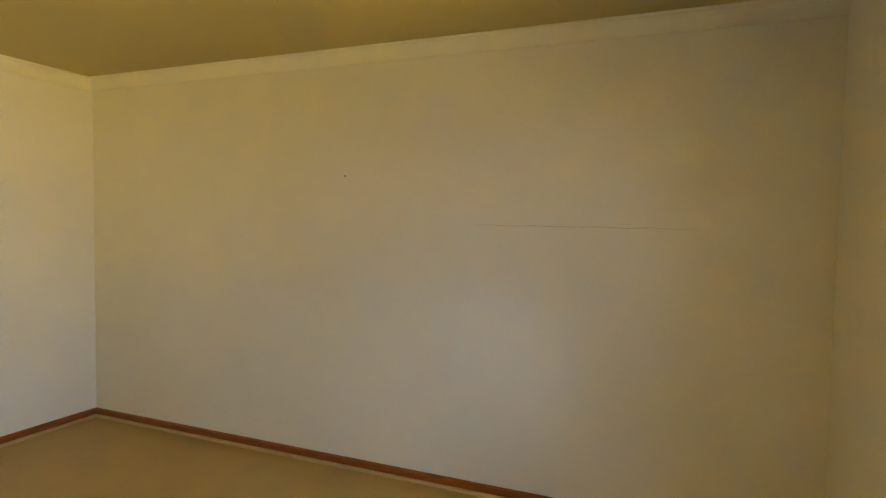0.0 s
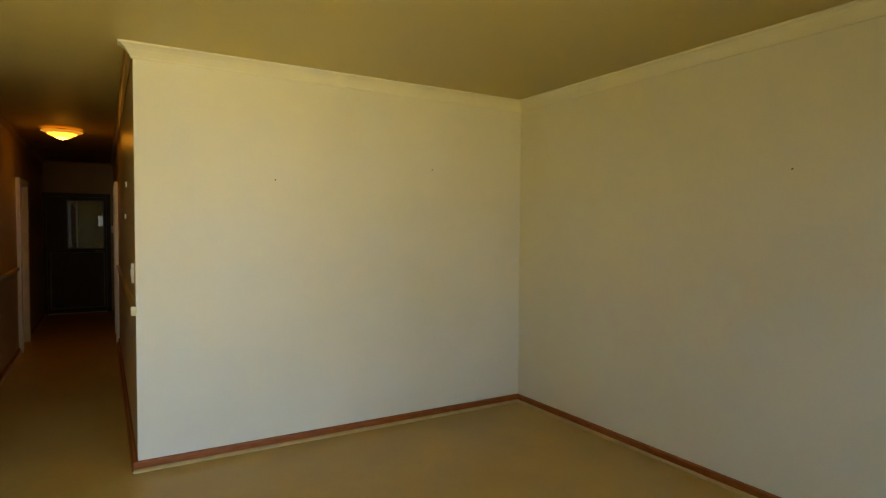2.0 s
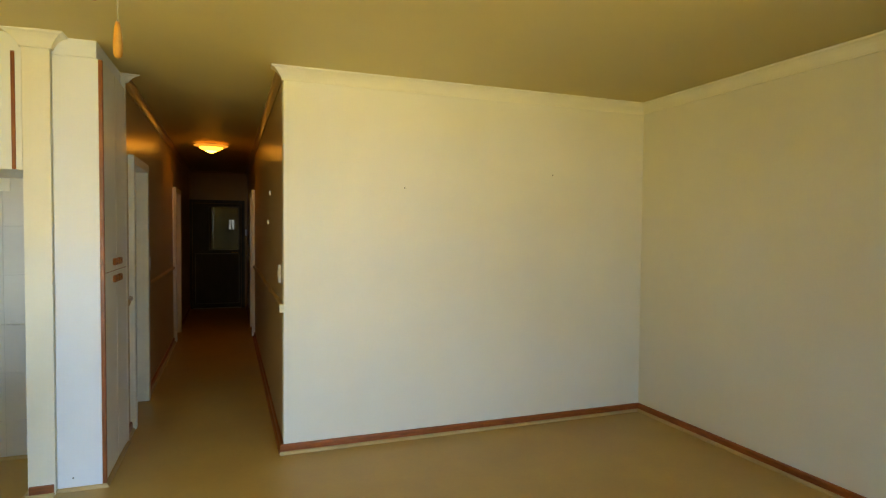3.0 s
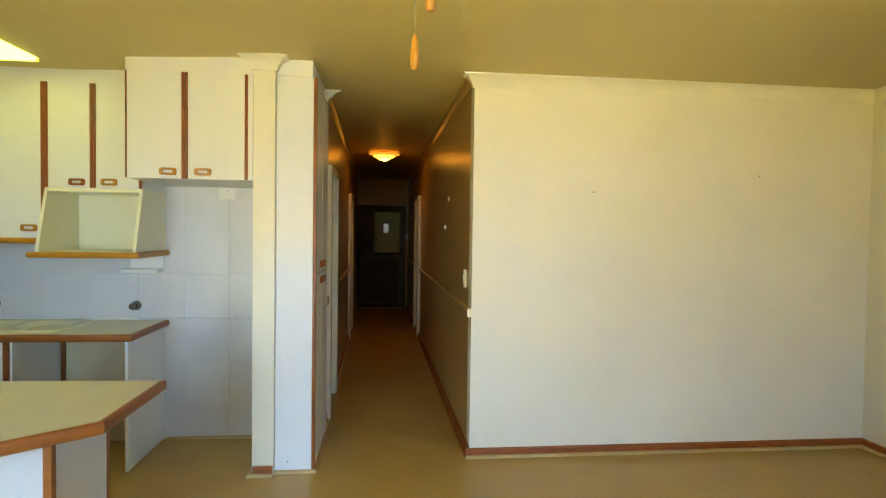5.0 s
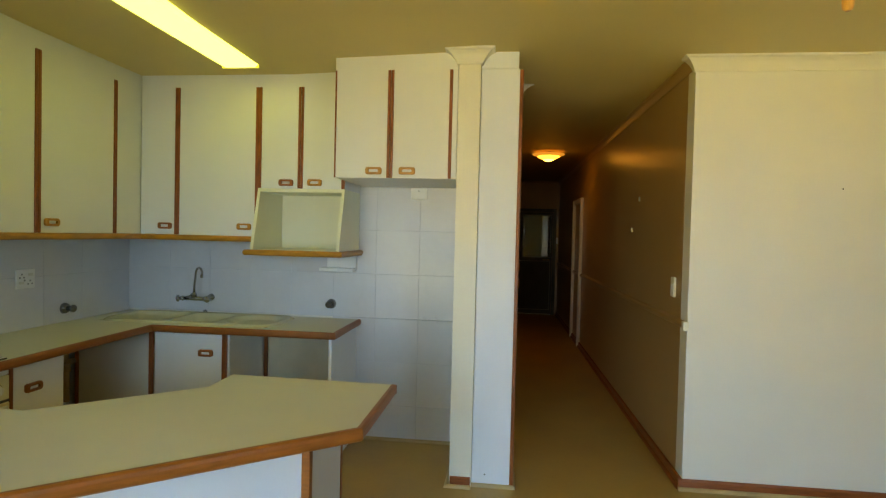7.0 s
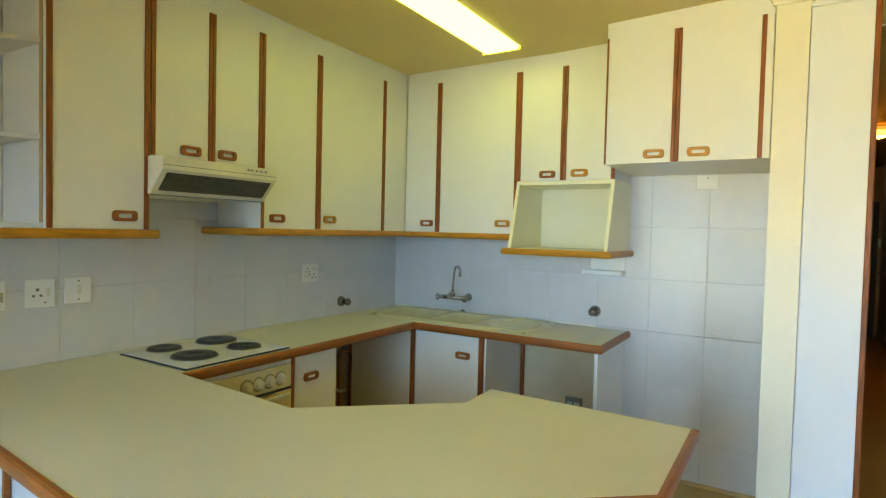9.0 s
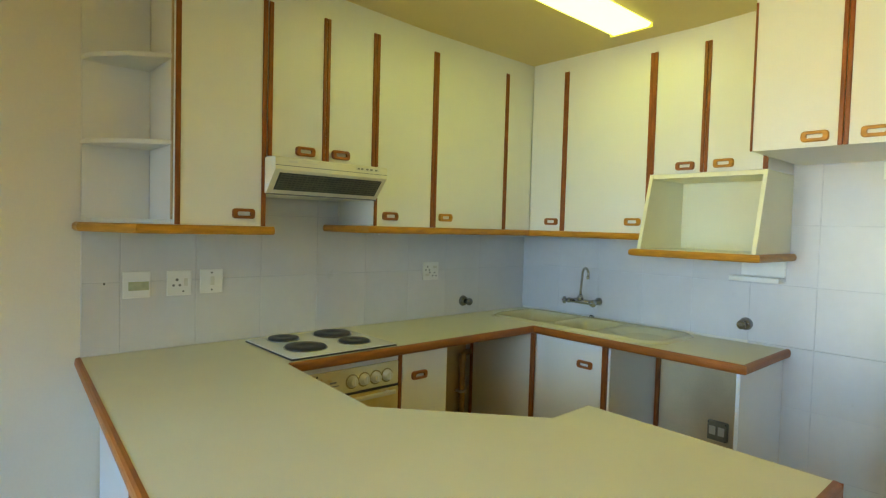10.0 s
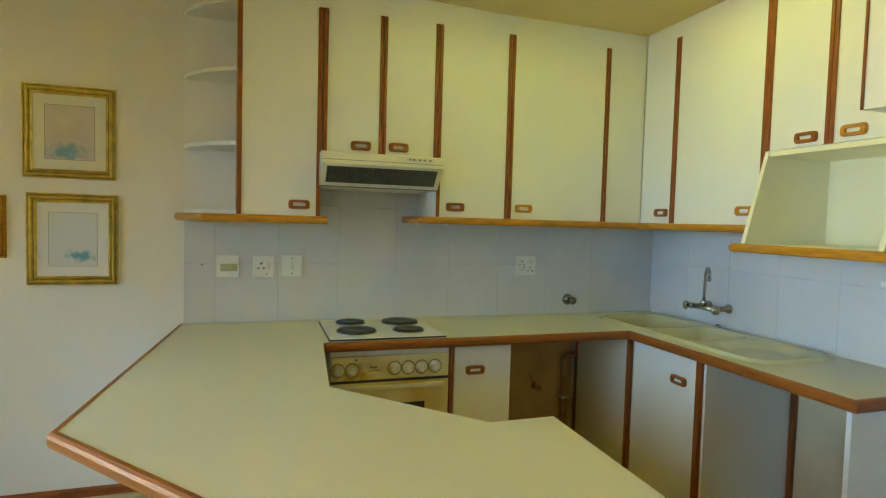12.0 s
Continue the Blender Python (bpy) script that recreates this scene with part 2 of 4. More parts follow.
def sweep(path, profile, closed=False):
    """A profile of (offset to the left of travel, z) carried along a plan path with mitred corners."""
    bm = bmesh.new()
    n = len(path)
    rings = []
    for i in range(n):
        p = Vector(path[i])
        before = p - Vector(path[i - 1]) if (i or closed) else None
        after = Vector(path[(i + 1) % n]) - p if (i < n - 1 or closed) else None
        a = (before or after).normalized()
        b = (after or before).normalized()
        na, nb = Vector((-a.y, a.x)), Vector((-b.y, b.x))
        m = na + nb
        m = m / max(0.2, m.dot(na))
        rings.append([bm.verts.new((p.x + m.x * o, p.y + m.y * o, z)) for o, z in profile])
    k = len(profile)
    for i in range(n if closed else n - 1):
        r, s = rings[i], rings[(i + 1) % n]
        for j in range(k):
            bm.faces.new((r[j], r[(j + 1) % k], s[(j + 1) % k], s[j]))
    if not closed:
        bm.faces.new(rings[0][::-1])
        bm.faces.new(rings[-1])
    bmesh.ops.recalc_face_normals(bm, faces=bm.faces)
    return bm


def lathe(profile, centre, axis=(0, 0, 1), n=28):
    """A profile of (radius, height) turned round an axis through centre."""
    bm = bmesh.new()
    turn = Vector(axis).to_track_quat("Z", "Y").to_matrix()
    rings = []
    for r, h in profile:
        rings.append([bm.verts.new(Vector(centre) + turn @ Vector((r * math.cos(2 * math.pi * i / n), r * math.sin(2 * math.pi * i / n), h))) for i in range(n)])
    for a, b in zip(rings, rings[1:]):
        for i in range(n):
            bm.faces.new((a[i], a[(i + 1) % n], b[(i + 1) % n], b[i]))
    bm.faces.new(rings[0][::-1])
    bm.faces.new(rings[-1])
    bmesh.ops.recalc_face_normals(bm, faces=bm.faces)
    for f in bm.faces:
        f.smooth = len(f.verts) == 4
    return bm


def pipe(points, radius, n=12):
    bm = bmesh.new()
    pts = [Vector(p) for p in points]
    rings = []
    side = None
    for i, p in enumerate(pts):
        d = (pts[min(i + 1, len(pts) - 1)] - pts[max(i - 1, 0)]).normalized()
        if side is None:
            side = d.orthogonal().normalized()
        side = (side - d * side.dot(d)).normalized()
        up = d.cross(side)
        rings.append([bm.verts.new(p + (side * math.cos(2 * math.pi * k / n) + up * math.sin(2 * math.pi * k / n)) * radius) for k in range(n)])
    for a, b in zip(rings, rings[1:]):
        for k in range(n):
            f = bm.faces.new((a[k], a[(k + 1) % n], b[(k + 1) % n], b[k]))
            f.smooth = True
    bm.faces.new(rings[0][::-1])
    bm.faces.new(rings[-1])
    bmesh.ops.recalc_face_normals(bm, faces=bm.faces)
    return bm


def place_mesh(name, bm, mat):
    lo = Vector([min(v.co[i] for v in bm.verts) for i in range(3)])
    hi = Vector([max(v.co[i] for v in bm.verts) for i in range(3)])
    c = Vector(((lo.x + hi.x) / 2, (lo.y + hi.y) / 2, lo.z))
    for v in bm.verts:
        v.co -= c
    me = bpy.data.meshes.new(name)
    bm.to_mesh(me)
    bm.free()
    me.materials.append(mat)
    ob = new(name, me)
    ob.location = c
    ORIGIN[ob.name] = c
    return ob


def part(name, bm, mat, parent, label=""):
    ob = place_mesh(name, bm, mat)
    ob.parent = parent
    ob.matrix_parent_inverse = Matrix.Translation(-ORIGIN[parent.name])
    return tagged(ob, label)


def shared(name, me, at, parent, turn=0):
    """One more piece on a mesh that alike pieces share."""
    ob = new(name, me)
    ob.location = at
    ob.rotation_euler = (0, 0, radians(turn))
    ORIGIN[ob.name] = Vector(at)
    ob.parent = parent
    ob.matrix_parent_inverse = Matrix.Translation(-ORIGIN[parent.name])
    return ob


def thing(name, at, label, category, group="", kind=""):
    ob = new(name)
    ob.location = at
    ob.empty_display_size = 0.05
    ORIGIN[ob.name] = Vector(at)
    return tagged(ob, label, category, group, kind)


def solid(name, bm, mat, label, category, group="", kind=""):
    return tagged(place_mesh(name, bm, mat), label, category, group, kind)


def structure(name, bm, mat, label="", category=""):
    return solid(name, bm, mat, label, category, kind="structure")


# ---- structure ----
CEILING = 2.665
EAST, WEST, BACK = 3.01, -4.08, 0.50
EAST_S = 3.149                          # the side wall runs slightly outwards
END = 7.87
RIGHT_FAR, LEFT_FAR = -0.12, -1.17      # the corridor's walls at its end


def wall_with_holes(name, x0, x1, y0, y1, holes, mat, label):
    """A wall along x with openings (x0, x1, z0, z1), in order of x."""
    bm = bmesh.new()
    at = x0
    for hx0, hx1, hz0, hz1 in holes:
        quad_box(bm, at, hx0, y0, y1, 0, CEILING)
        if hz0 > 0:
            quad_box(bm, hx0, hx1, y0, y1, 0, hz0)
        quad_box(bm, hx0, hx1, y0, y1, hz1, CEILING)
        at = hx1
    quad_box(bm, at, x1, y0, y1, 0, CEILING)
    return structure(name, bm, mat, label, "wall")


structure("floor", box(WEST, EAST_S + 0.05, SOUTH, 0.0, -0.10, 0.0), FLOOR, "tan vinyl floor with a faint mottle and a dull sheen", "floor")
structure("floor_kitchen", box(WEST, -1.0, 0.0, BACK, -0.10, 0.0), FLOOR, "tan vinyl floor of the kitchen", "floor")
structure("floor_corridor", prism([(-1.0, 0.0), (0.0, 0.0), (0.0, END), (-1.6, END), (-1.6, BACK), (-1.0, BACK)], -0.10, 0.0), FLOOR, "tan vinyl floor running down the dark corridor", "floor")


def ceiling_drop(x, y):
    """The board hangs a little lower over the kitchen corner."""
    return 0.048 * max(0.0, min(1.0, (-1.30 - x) / 1.3)) * max(0.0, min(1.0, (y + 2.45) / 1.6))


def ceiling_mesh():
    bm = bmesh.new()
    xs = [WEST - 0.12, -3.6, -3.1, -2.6, -2.2, -1.75, -1.30, 0.0, EAST_S + 0.2]
    ys = [SOUTH - WALL_S, -2.45, -2.05, -1.65, -1.25, -0.85, 0.0, BACK + 0.12, END + 0.12]
    low = [[bm.verts.new((x, y, CEILING - ceiling_drop(x, y))) for x in xs] for y in ys]
    top = [[bm.verts.new((x, y, CEILING + 0.12)) for x in xs] for y in ys]
    nx, ny = len(xs) - 1, len(ys) - 1
    for j in range(ny):
        for i in range(nx):
            bm.faces.new((low[j][i], low[j + 1][i], low[j + 1][i + 1], low[j][i + 1])).smooth = True
            bm.faces.new((top[j][i], top[j][i + 1], top[j + 1][i + 1], top[j + 1][i]))
    for i in range(nx):
        bm.faces.new((low[0][i], low[0][i + 1], top[0][i + 1], top[0][i]))
        bm.faces.new((low[ny][i + 1], low[ny][i], top[ny][i], top[ny][i + 1]))
    for j in range(ny):
        bm.faces.new((low[j + 1][0], low[j][0], top[j][0], top[j + 1][0]))
        bm.faces.new((low[j][nx], low[j + 1][nx], top[j + 1][nx], top[j][nx]))
    return bm


structure("ceiling", ceiling_mesh(), CEIL, "cream painted flat ceiling, warm bounce in its colour", "ceiling")
# Unseen slab, added to keep sun and sky from entering above the ceiling.
structure("roof", box(WEST - 0.6, EAST + 0.8, SOUTH - 0.5, END + 0.6, 2.85, 3.0), ROOFM, "unseen flat brown slab added to shut the sky out", "roof")

structure("wall_living", box(0.0, EAST_S + 0.2, 0.0, 0.14, 0, CEILING), WALL, "cream painted living room wall with two nail holes", "wall")
structure("wall_east", prism([(EAST, 0.0), (EAST_S + 0.008, SOUTH - WALL_S), (EAST_S + 0.2, SOUTH - WALL_S), (EAST_S + 0.2, 0.0)], 0, CEILING), WALL, "cream painted side wall with a hairline crack", "wall")
structure("wall_west", box(WEST - 0.12, WEST, SOUTH - WALL_S, BACK + 0.12, 0, CEILING), WALL, "cream painted wall behind the pictures and the hob", "wall")
structure("wall_back", box(WEST, -1.32, BACK, BACK + 0.12, 0, CEILING), WALL, "painted wall behind the sink tiles", "wall")
wall_with_holes("wall_south", WEST, EAST_S, SOUTH - WALL_S, SOUTH, [WIN_W, DOOR_S, WIN_E], WALL, "cream painted window wall behind the viewer")

structure("wall_corridor_right", prism([(0.0, 0.14), (0.14, 0.14), (0.14, END), (RIGHT_FAR, END)], 0, CEILING), HALL_SHADED, "glossy cream corridor wall, shade put into its colour", "wall")
LEFT0 = -1.08


def left_x(y):
    return LEFT0 + (LEFT_FAR - LEFT0) * (y - 0.6) / (END - 0.6)


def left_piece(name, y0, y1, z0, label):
    structure(name, prism([(-1.6, y0), (left_x(y0), y0), (left_x(y1), y1), (-1.6, y1)], z0, CEILING), HALL_SHADED, label, "wall")


def right_x(y):
    return RIGHT_FAR * y / END


DOOR_A, DOOR_B = (0.92, 1.63), (4.5, 5.22)
left_piece("wall_corridor_left_a", 0.60, DOOR_A[0], 0, "glossy cream corridor wall before the first door, shade in its colour")
left_piece("wall_corridor_left_b", DOOR_A[0], DOOR_A[1], 2.06, "glossy cream wall over the first corridor door, shade in its colour")
left_piece("wall_corridor_left_c", DOOR_A[1], DOOR_B[0], 0, "glossy cream corridor wall between two doors, shade in its colour")
left_piece("wall_corridor_left_d", DOOR_B[0], DOOR_B[1], 2.06, "glossy cream wall over the far corridor door, shade in its colour")
left_piece("wall_corridor_left_e", DOOR_B[1], END, 0, "glossy cream corridor wall near its end, shade in its colour")
structure("wall_corridor_backing", box(-1.72, -1.6, BACK, END, 0, CEILING), WALL, "plain wall closing the doorways", "wall")
structure("wall_end", box(-1.6, 0.14, END, END + 0.12, 0, CEILING), HALL_SHADED, "cream wall at the far end of the corridor, shade in its colour", "wall")
# stub wall between the fridge niche and the tall cupboard
PIL = (-1.437, -1.303, -0.203)
CUPF = -0.172                            # front of the tall cupboard
structure("wall_stub", box(PIL[0], PIL[1], PIL[2], 0.60, 0, CEILING), STUB, "narrow cream wall end beside the fridge niche", "wall")
structure("wall_cupboard_backing", box(-1.6, -1.05, 0.56, 0.60, 0, CEILING), WALL, "cream wall return behind the tall cupboard", "wall")

# outside
structure("ground", box(-60, 60, -60, 60, -0.3, -0.12), GROUNDM, "dry sunlit ground outside the house", "ground")

# cornices
COVE = [(0.0, CEILING - 0.085), (0.012, CEILING - 0.085), (0.016, CEILING - 0.072), (0.026, CEILING - 0.055), (0.042, CEILING - 0.034), (0.062, CEILING - 0.018),
        (0.080, CEILING - 0.012), (0.084, CEILING - 0.001), (0.0, CEILING - 0.001)]
structure("cornice", sweep([(EAST_S, SOUTH), (EAST, 0.0), (0.0, 0.0), (0.0, 0.02)], COVE), CORN, "white coved plaster cornice", "cornice")
SMALL_COVE = [(o * 0.55, CEILING + (z - CEILING) * 0.75) for o, z in COVE]
structure("cornice_corridor_right", sweep([(0.0, 0.02), (RIGHT_FAR, END)], SMALL_COVE), HALL_SHADED, "painted cornice along the dark corridor, shade in its colour", "cornice")
structure("cornice_stub", sweep([(PIL[1], -0.10), (PIL[1], PIL[2]), (PIL[0], PIL[2]), (PIL[0], 0.1)][::-1], [(-o, z) for o, z in COVE]), CORN, "white cornice capping the narrow wall end", "cornice")
structure("cornice_west", sweep([(WEST, -2.50), (WEST, SOUTH)], COVE), CORN, "white coved cornice over the picture wall", "cornice")
structure("cornice_corridor_left", sweep([(left_x(END), END), (left_x(0.6), 0.60)], SMALL_COVE), HALL_SHADED, "painted cornice along the dark corridor, shade in its colour", "cornice")
structure("cornice_cupboard", sweep([(left_x(0.6), 0.60), (-1.045, 0.585), (-1.10, 0.585)], SMALL_COVE), CORN, "short cream cornice beside the tall cupboard", "cornice")

# skirting boards with a pale bead at the foot
BOARDP = [(0.0, 0.0), (0.016, 0.0), (0.016, 0.056), (0.013, 0.063), (0.007, 0.067), (0.0, 0.067)]
BEADP = [(0.016, 0.0), (0.034, 0.0), (0.033, 0.008), (0.028, 0.015), (0.021, 0.019), (0.016, 0.020)]


def skirting(name, path, bead=BEAD):
    structure(name, sweep(path, BOARDP), SKIRT, "red-brown stained timber skirting board", "skirting")
    structure(name.replace("baseboard", "trim"), sweep(path, BEADP), bead, ("pale" if bead == BEAD else "red-brown") + " timber quarter-round at the foot of the skirting", "trim")


skirting("baseboard_living", [(EAST_S, SOUTH), (EAST, 0.0), (-0.026, 0.0)])
skirting("baseboard_corridor_d", [(0.0, 0.0), (RIGHT_FAR, END)], SKIRT)
skirting("baseboard_west", [(WEST, -2.50), (WEST, SOUTH)])
skirting("baseboard_corridor_a", [(left_x(DOOR_B[0] - 0.07), DOOR_B[0] - 0.07), (left_x(DOOR_A[1] + 0.07), DOOR_A[1] + 0.07)])
skirting("baseboard_corridor_b", [(left_x(END), END), (left_x(DOOR_B[1] + 0.07), DOOR_B[1] + 0.07)])
skirting("baseboard_corridor_c", [(left_x(DOOR_A[0] - 0.07), DOOR_A[0] - 0.07), (left_x(0.6), 0.60)])
structure("baseboard_stub", box(PIL[0] + 0.005, PIL[1] - 0.005, PIL[2] - 0.014, PIL[2], 0.018, 0.066, 0.003), SKIRT, "short red-brown skirting block on the wall end", "skirting")
structure("trim_stub", sweep([(PIL[0], 0.1), (PIL[0], PIL[2]), (PIL[1], PIL[2])], [(-o + 0.004, z) for o, z in BEADP]), BEAD, "pale timber bead round the wall end", "trim")
structure("trim_niche", sweep([(-1.437, BACK - 0.008), (-2.21, BACK - 0.008)], [(o - 0.014, z) for o, z in BEADP]), BEAD, "pale timber bead at the foot of the niche tiles", "trim")
# dado rail down the corridor
DADO = [(0.0, 0.995), (0.012, 0.998), (0.024, 1.008), (0.028, 1.022), (0.024, 1.036), (0.012, 1.042), (0.0, 1.045)]
structure("trim_dado_right", sweep([(right_x(0.02), 0.02), (RIGHT_FAR, END)], DADO), HALL_SHADED, "painted dado rail along the corridor wall, shade in its colour", "trim")
structure("trim_dado_end", box(-0.030, 0.004, -0.016, 0.02, 0.99, 1.048, 0.004), FRAMEW, "white rounded end of the dado rail", "trim")
structure("trim_dado_left_a", sweep([(left_x(DOOR_B[0] - 0.07), DOOR_B[0] - 0.07), (left_x(DOOR_A[1] + 0.07), DOOR_A[1] + 0.07)], DADO), HALL_SHADED, "painted dado rail along the corridor wall, shade in its colour", "trim")
structure("trim_dado_left_b", sweep([(left_x(DOOR_A[0] - 0.07), DOOR_A[0] - 0.07), (left_x(0.6), 0.60), (-1.045, 0.585)], DADO), HALL_SHADED, "painted dado rail on the short corridor wall, shade in its colour", "trim")


def corridor_door(name, y0, y1, side, label):
    """A closed door in its painted frame; side is the wall's face as a function of y, facing +x or -x."""
    s = 1 if side is left_x else -1
    x0, x1 = side(y0), side(y1)
    d = thing(name, ((x0 + x1) / 2, (y0 + y1) / 2, 0), label, "door", kind="structure")
    for a in ((y0 - 0.065, y0 + 0.004), (y1 - 0.004, y1 + 0.065)):
        x = side(a[0])
        lo, hi = sorted((x - 0.20 * s, x + 0.042 * s))
        part("jamb", box(lo, hi, a[0], a[1], 0, 2.125, 0.006), FRAMEW, d)
    lo, hi = sorted((min(x0, x1) - 0.19 * s, max(x0, x1) + 0.040 * s))
    part("head", box(lo, hi, y0 + 0.004, y1 - 0.004, 2.056, 2.125, 0.006), FRAMEW, d)
    lo, hi = sorted((x0 - 0.185 * s, x0 - 0.145 * s))
    leaf = part("leaf", box(lo, hi, y0 + 0.006, y1 - 0.006, 0.01, 2.052, 0.003), FRAMEW, d)
    hx = (hi if s > 0 else lo)
    part("handle", pipe([(hx, y1 - 0.07, 1.02), (hx + 0.045 * s, y1 - 0.07, 1.02), (hx + 0.05 * s, y1 - 0.10, 1.02), (hx + 0.05 * s, y1 - 0.17, 1.02)], 0.009), BRASS, leaf, "brass lever handle")
    return d


corridor_door("door_1", *DOOR_A, left_x, "closed white panel door in a painted corridor frame")
corridor_door("door_2", *DOOR_B, left_x, "closed cream door far down the corridor")
corridor_door("door_3", 4.62, 5.34, right_x, "closed cream door in the corridor's shaded wall")

# the dark glazed door at the end
d = thing("door_4", (-0.70, END, 0), "dark stained end door with a glazed upper panel", "door", kind="structure")
part("door_frame", box(-1.19, -1.125, END - 0.05, END, 0, 2.12, 0.005), DARKDOOR, d)
part("door_frame", box(-0.235, -0.17, END - 0.05, END, 0, 2.12, 0.005), DARKDOOR, d)
part("door_frame", box(-1.125, -0.235, END - 0.05, END, 2.055, 2.12, 0.005), DARKDOOR, d)
leaf = part("leaf", box(-1.12, -0.24, END - 0.035, END - 0.002, 0.012, 2.05, 0.003), DARKDOOR, d)
for rect in ((-0.83, -0.27, 1.14, 2.0), (-1.08, -0.27, 0.09, 1.08)):
    a, b, lo, hi = rect
    for q in ((a, a + 0.016, lo, hi), (b - 0.016, b, lo, hi), (a + 0.016, b - 0.016, lo, lo + 0.016), (a + 0.016, b - 0.016, hi - 0.016, hi)):
        part("bead", box(q[0], q[1], END - 0.047, END - 0.035, q[2], q[3], 0.002), DOORLINE, leaf)
part("pane", box(-0.813, -0.287, END - 0.040, END - 0.0355, 1.157, 1.983), PANE, leaf, "dark reflecting glass pane")
part("panel", box(-1.06, -0.29, END - 0.042, END - 0.0355, 0.11, 1.06, 0.002), DARKDOOR, leaf)
part("threshold", box(-1.12, -0.24, END - 0.062, END - 0.038, 0.0, 0.016, 0.003), ALU, d, "pale metal threshold strip")
part("handle", pipe([(-0.30, END - 0.035, 1.10), (-0.30, END - 0.08, 1.10), (-0.36, END - 0.085, 1.10), (-0.42, END - 0.085, 1.10)], 0.008), BRASS, leaf, "small brass lever handle")


def glazing(name, rect, cols, rows, label):
    """A framed window in the south wall with its bars and panes."""
    x0, x1, z0, z1 = rect
    y = SOUTH - 0.20
    w = thing(name, ((x0 + x1) / 2, y, z0), label, "window", kind="structure")
    t = 0.045
    for q in ((x0, x0 + t, z0, z1), (x1 - t, x1, z0, z1), (x0 + t, x1 - t, z0, z0 + t), (x0 + t, x1 - t, z1 - t, z1)):
        part("window_frame", box(q[0], q[1], y - 0.025, y + 0.025, q[2], q[3], 0.004), ALU, w)
    cw, rh = (x1 - x0 - 2 * t) / cols, (z1 - z0 - 2 * t) / rows
    for i in range(1, cols):
        part("bar", box(x0 + t + i * cw - 0.014, x0 + t + i * cw + 0.014, y - 0.018, y + 0.018, z0 + t, z1 - t, 0.003), ALU, w)
    for j in range(1, rows):
        for i in range(cols):
            part("bar", box(x0 + t + i * cw + 0.014, x0 + t + (i + 1) * cw - 0.014, y - 0.015, y + 0.015, z0 + t + j * rh - 0.01, z0 + t + j * rh + 0.01, 0.002), ALU, w)
    pane = part("pane", box(x0 + t, x1 - t, y - 0.003, y + 0.001, z0 + t, z1 - t), GLASS, w)
    pane.visible_shadow = False
    part("window_sill", box(x0 - 0.03, x1 + 0.03, SOUTH - 0.22, SOUTH + 0.03, z0 - 0.03, z0, 0.004), FRAMEW, w)


glazing("window_1", WIN_W, 3, 1, "white framed window letting in daylight")
glazing("window_2", WIN_E, 3, 1, "white framed window letting in daylight")
glazing("window_3", DOOR_S, 2, 4, "narrow barred window light in the window wall")


# ---- small pieces shared by many cabinets ----
def ring_mesh(w, h, t, wall, side, r):
    """A rounded wooden cup handle, long side along x, back on y = 0, standing out to -y."""
    bm = bmesh.new()

    def loop(a, b, rad, y):
        out = []
        for cx, cz, s in ((a - rad, b - rad, 0), (-a + rad, b - rad, 90), (-a + rad, -b + rad, 180), (a - rad, -b + rad, 270)):
            for k in range(5):
                g = radians(s + k * 22.5)
                out.append(bm.verts.new((cx + rad * math.cos(g), y, cz + rad * math.sin(g))))
        return out
    a, b = w / 2, h / 2
    loops = [loop(a, b, r, 0), loop(a, b, r, -t * 0.7), loop(a - 0.003, b - 0.003, r, -t), loop(a - side, b - wall, r * 0.45, -t), loop(a - side, b - wall, r * 0.45, -0.001)]
    for p, q in zip(loops, loops[1:]):
        for i in range(20):
            bm.faces.new((p[i], p[(i + 1) % 20], q[(i + 1) % 20], q[i]))
    bmesh.ops.recalc_face_normals(bm, faces=bm.faces)
    me = bpy.data.meshes.new("handle")
    bm.to_mesh(me)
    bm.free()
    return me


HANDLE = ring_mesh(0.102, 0.045, 0.016, 0.0135, 0.020, 0.014)
HANDLE.materials.append(NOSE)
HANDLE_PALE = HANDLE.copy()
HANDLE_PALE.materials[0] = OAK
bm = box(-0.030, 0.030, -0.005, 0.0, -0.0085, 0.0085, 0.002)
SLOT = bpy.data.meshes.new("slot")
bm.to_mesh(SLOT)
bm.free()
SLOT.materials.append(WHITE)


def add_handle(door, at, turn, pale=False):
    h = shared("handle", HANDLE_PALE if pale else HANDLE, at, door, turn)
    shared("slot_plate", SLOT, at, h)


def face_box(front, axis, a0, a1, z0, z1, depth, bevel=0.0):
    """A board whose front lies at x = front (axis "x", facing +x) or y = front (axis "y", facing -y)."""
    if axis == "x":
        return box(front - depth, front, a0, a1, z0, z1, bevel)
    return box(a0, a1, front, front + depth, z0, z1, bevel)


def add_door(cab, front, axis, a0, a1, z0, z1, strips=(), handle=None, pale=False, strip_z=None):
    """A flat white door with timber edge strips (each a centre and a width) and a cup handle at (a, z)."""
    door = part("door", face_box(front, axis, a0 + 0.0015, a1 - 0.0015, z0, z1, 0.017), WHITE, cab)
    lo, hi = strip_z or (z0, z1)
    for c, w in strips:
        part("edge_strip", face_box(front + (0.007 if axis == "x" else -0.007), axis, c - w / 2, c + w / 2, lo, hi, 0.0075, 0.003), STRIP, door, "dark timber edge strip")
    if handle:
        at = (front, handle[0], handle[1]) if axis == "x" else (handle[0], front, handle[1])
        add_handle(door, at, 90 if axis == "x" else 0, pale)
    return door


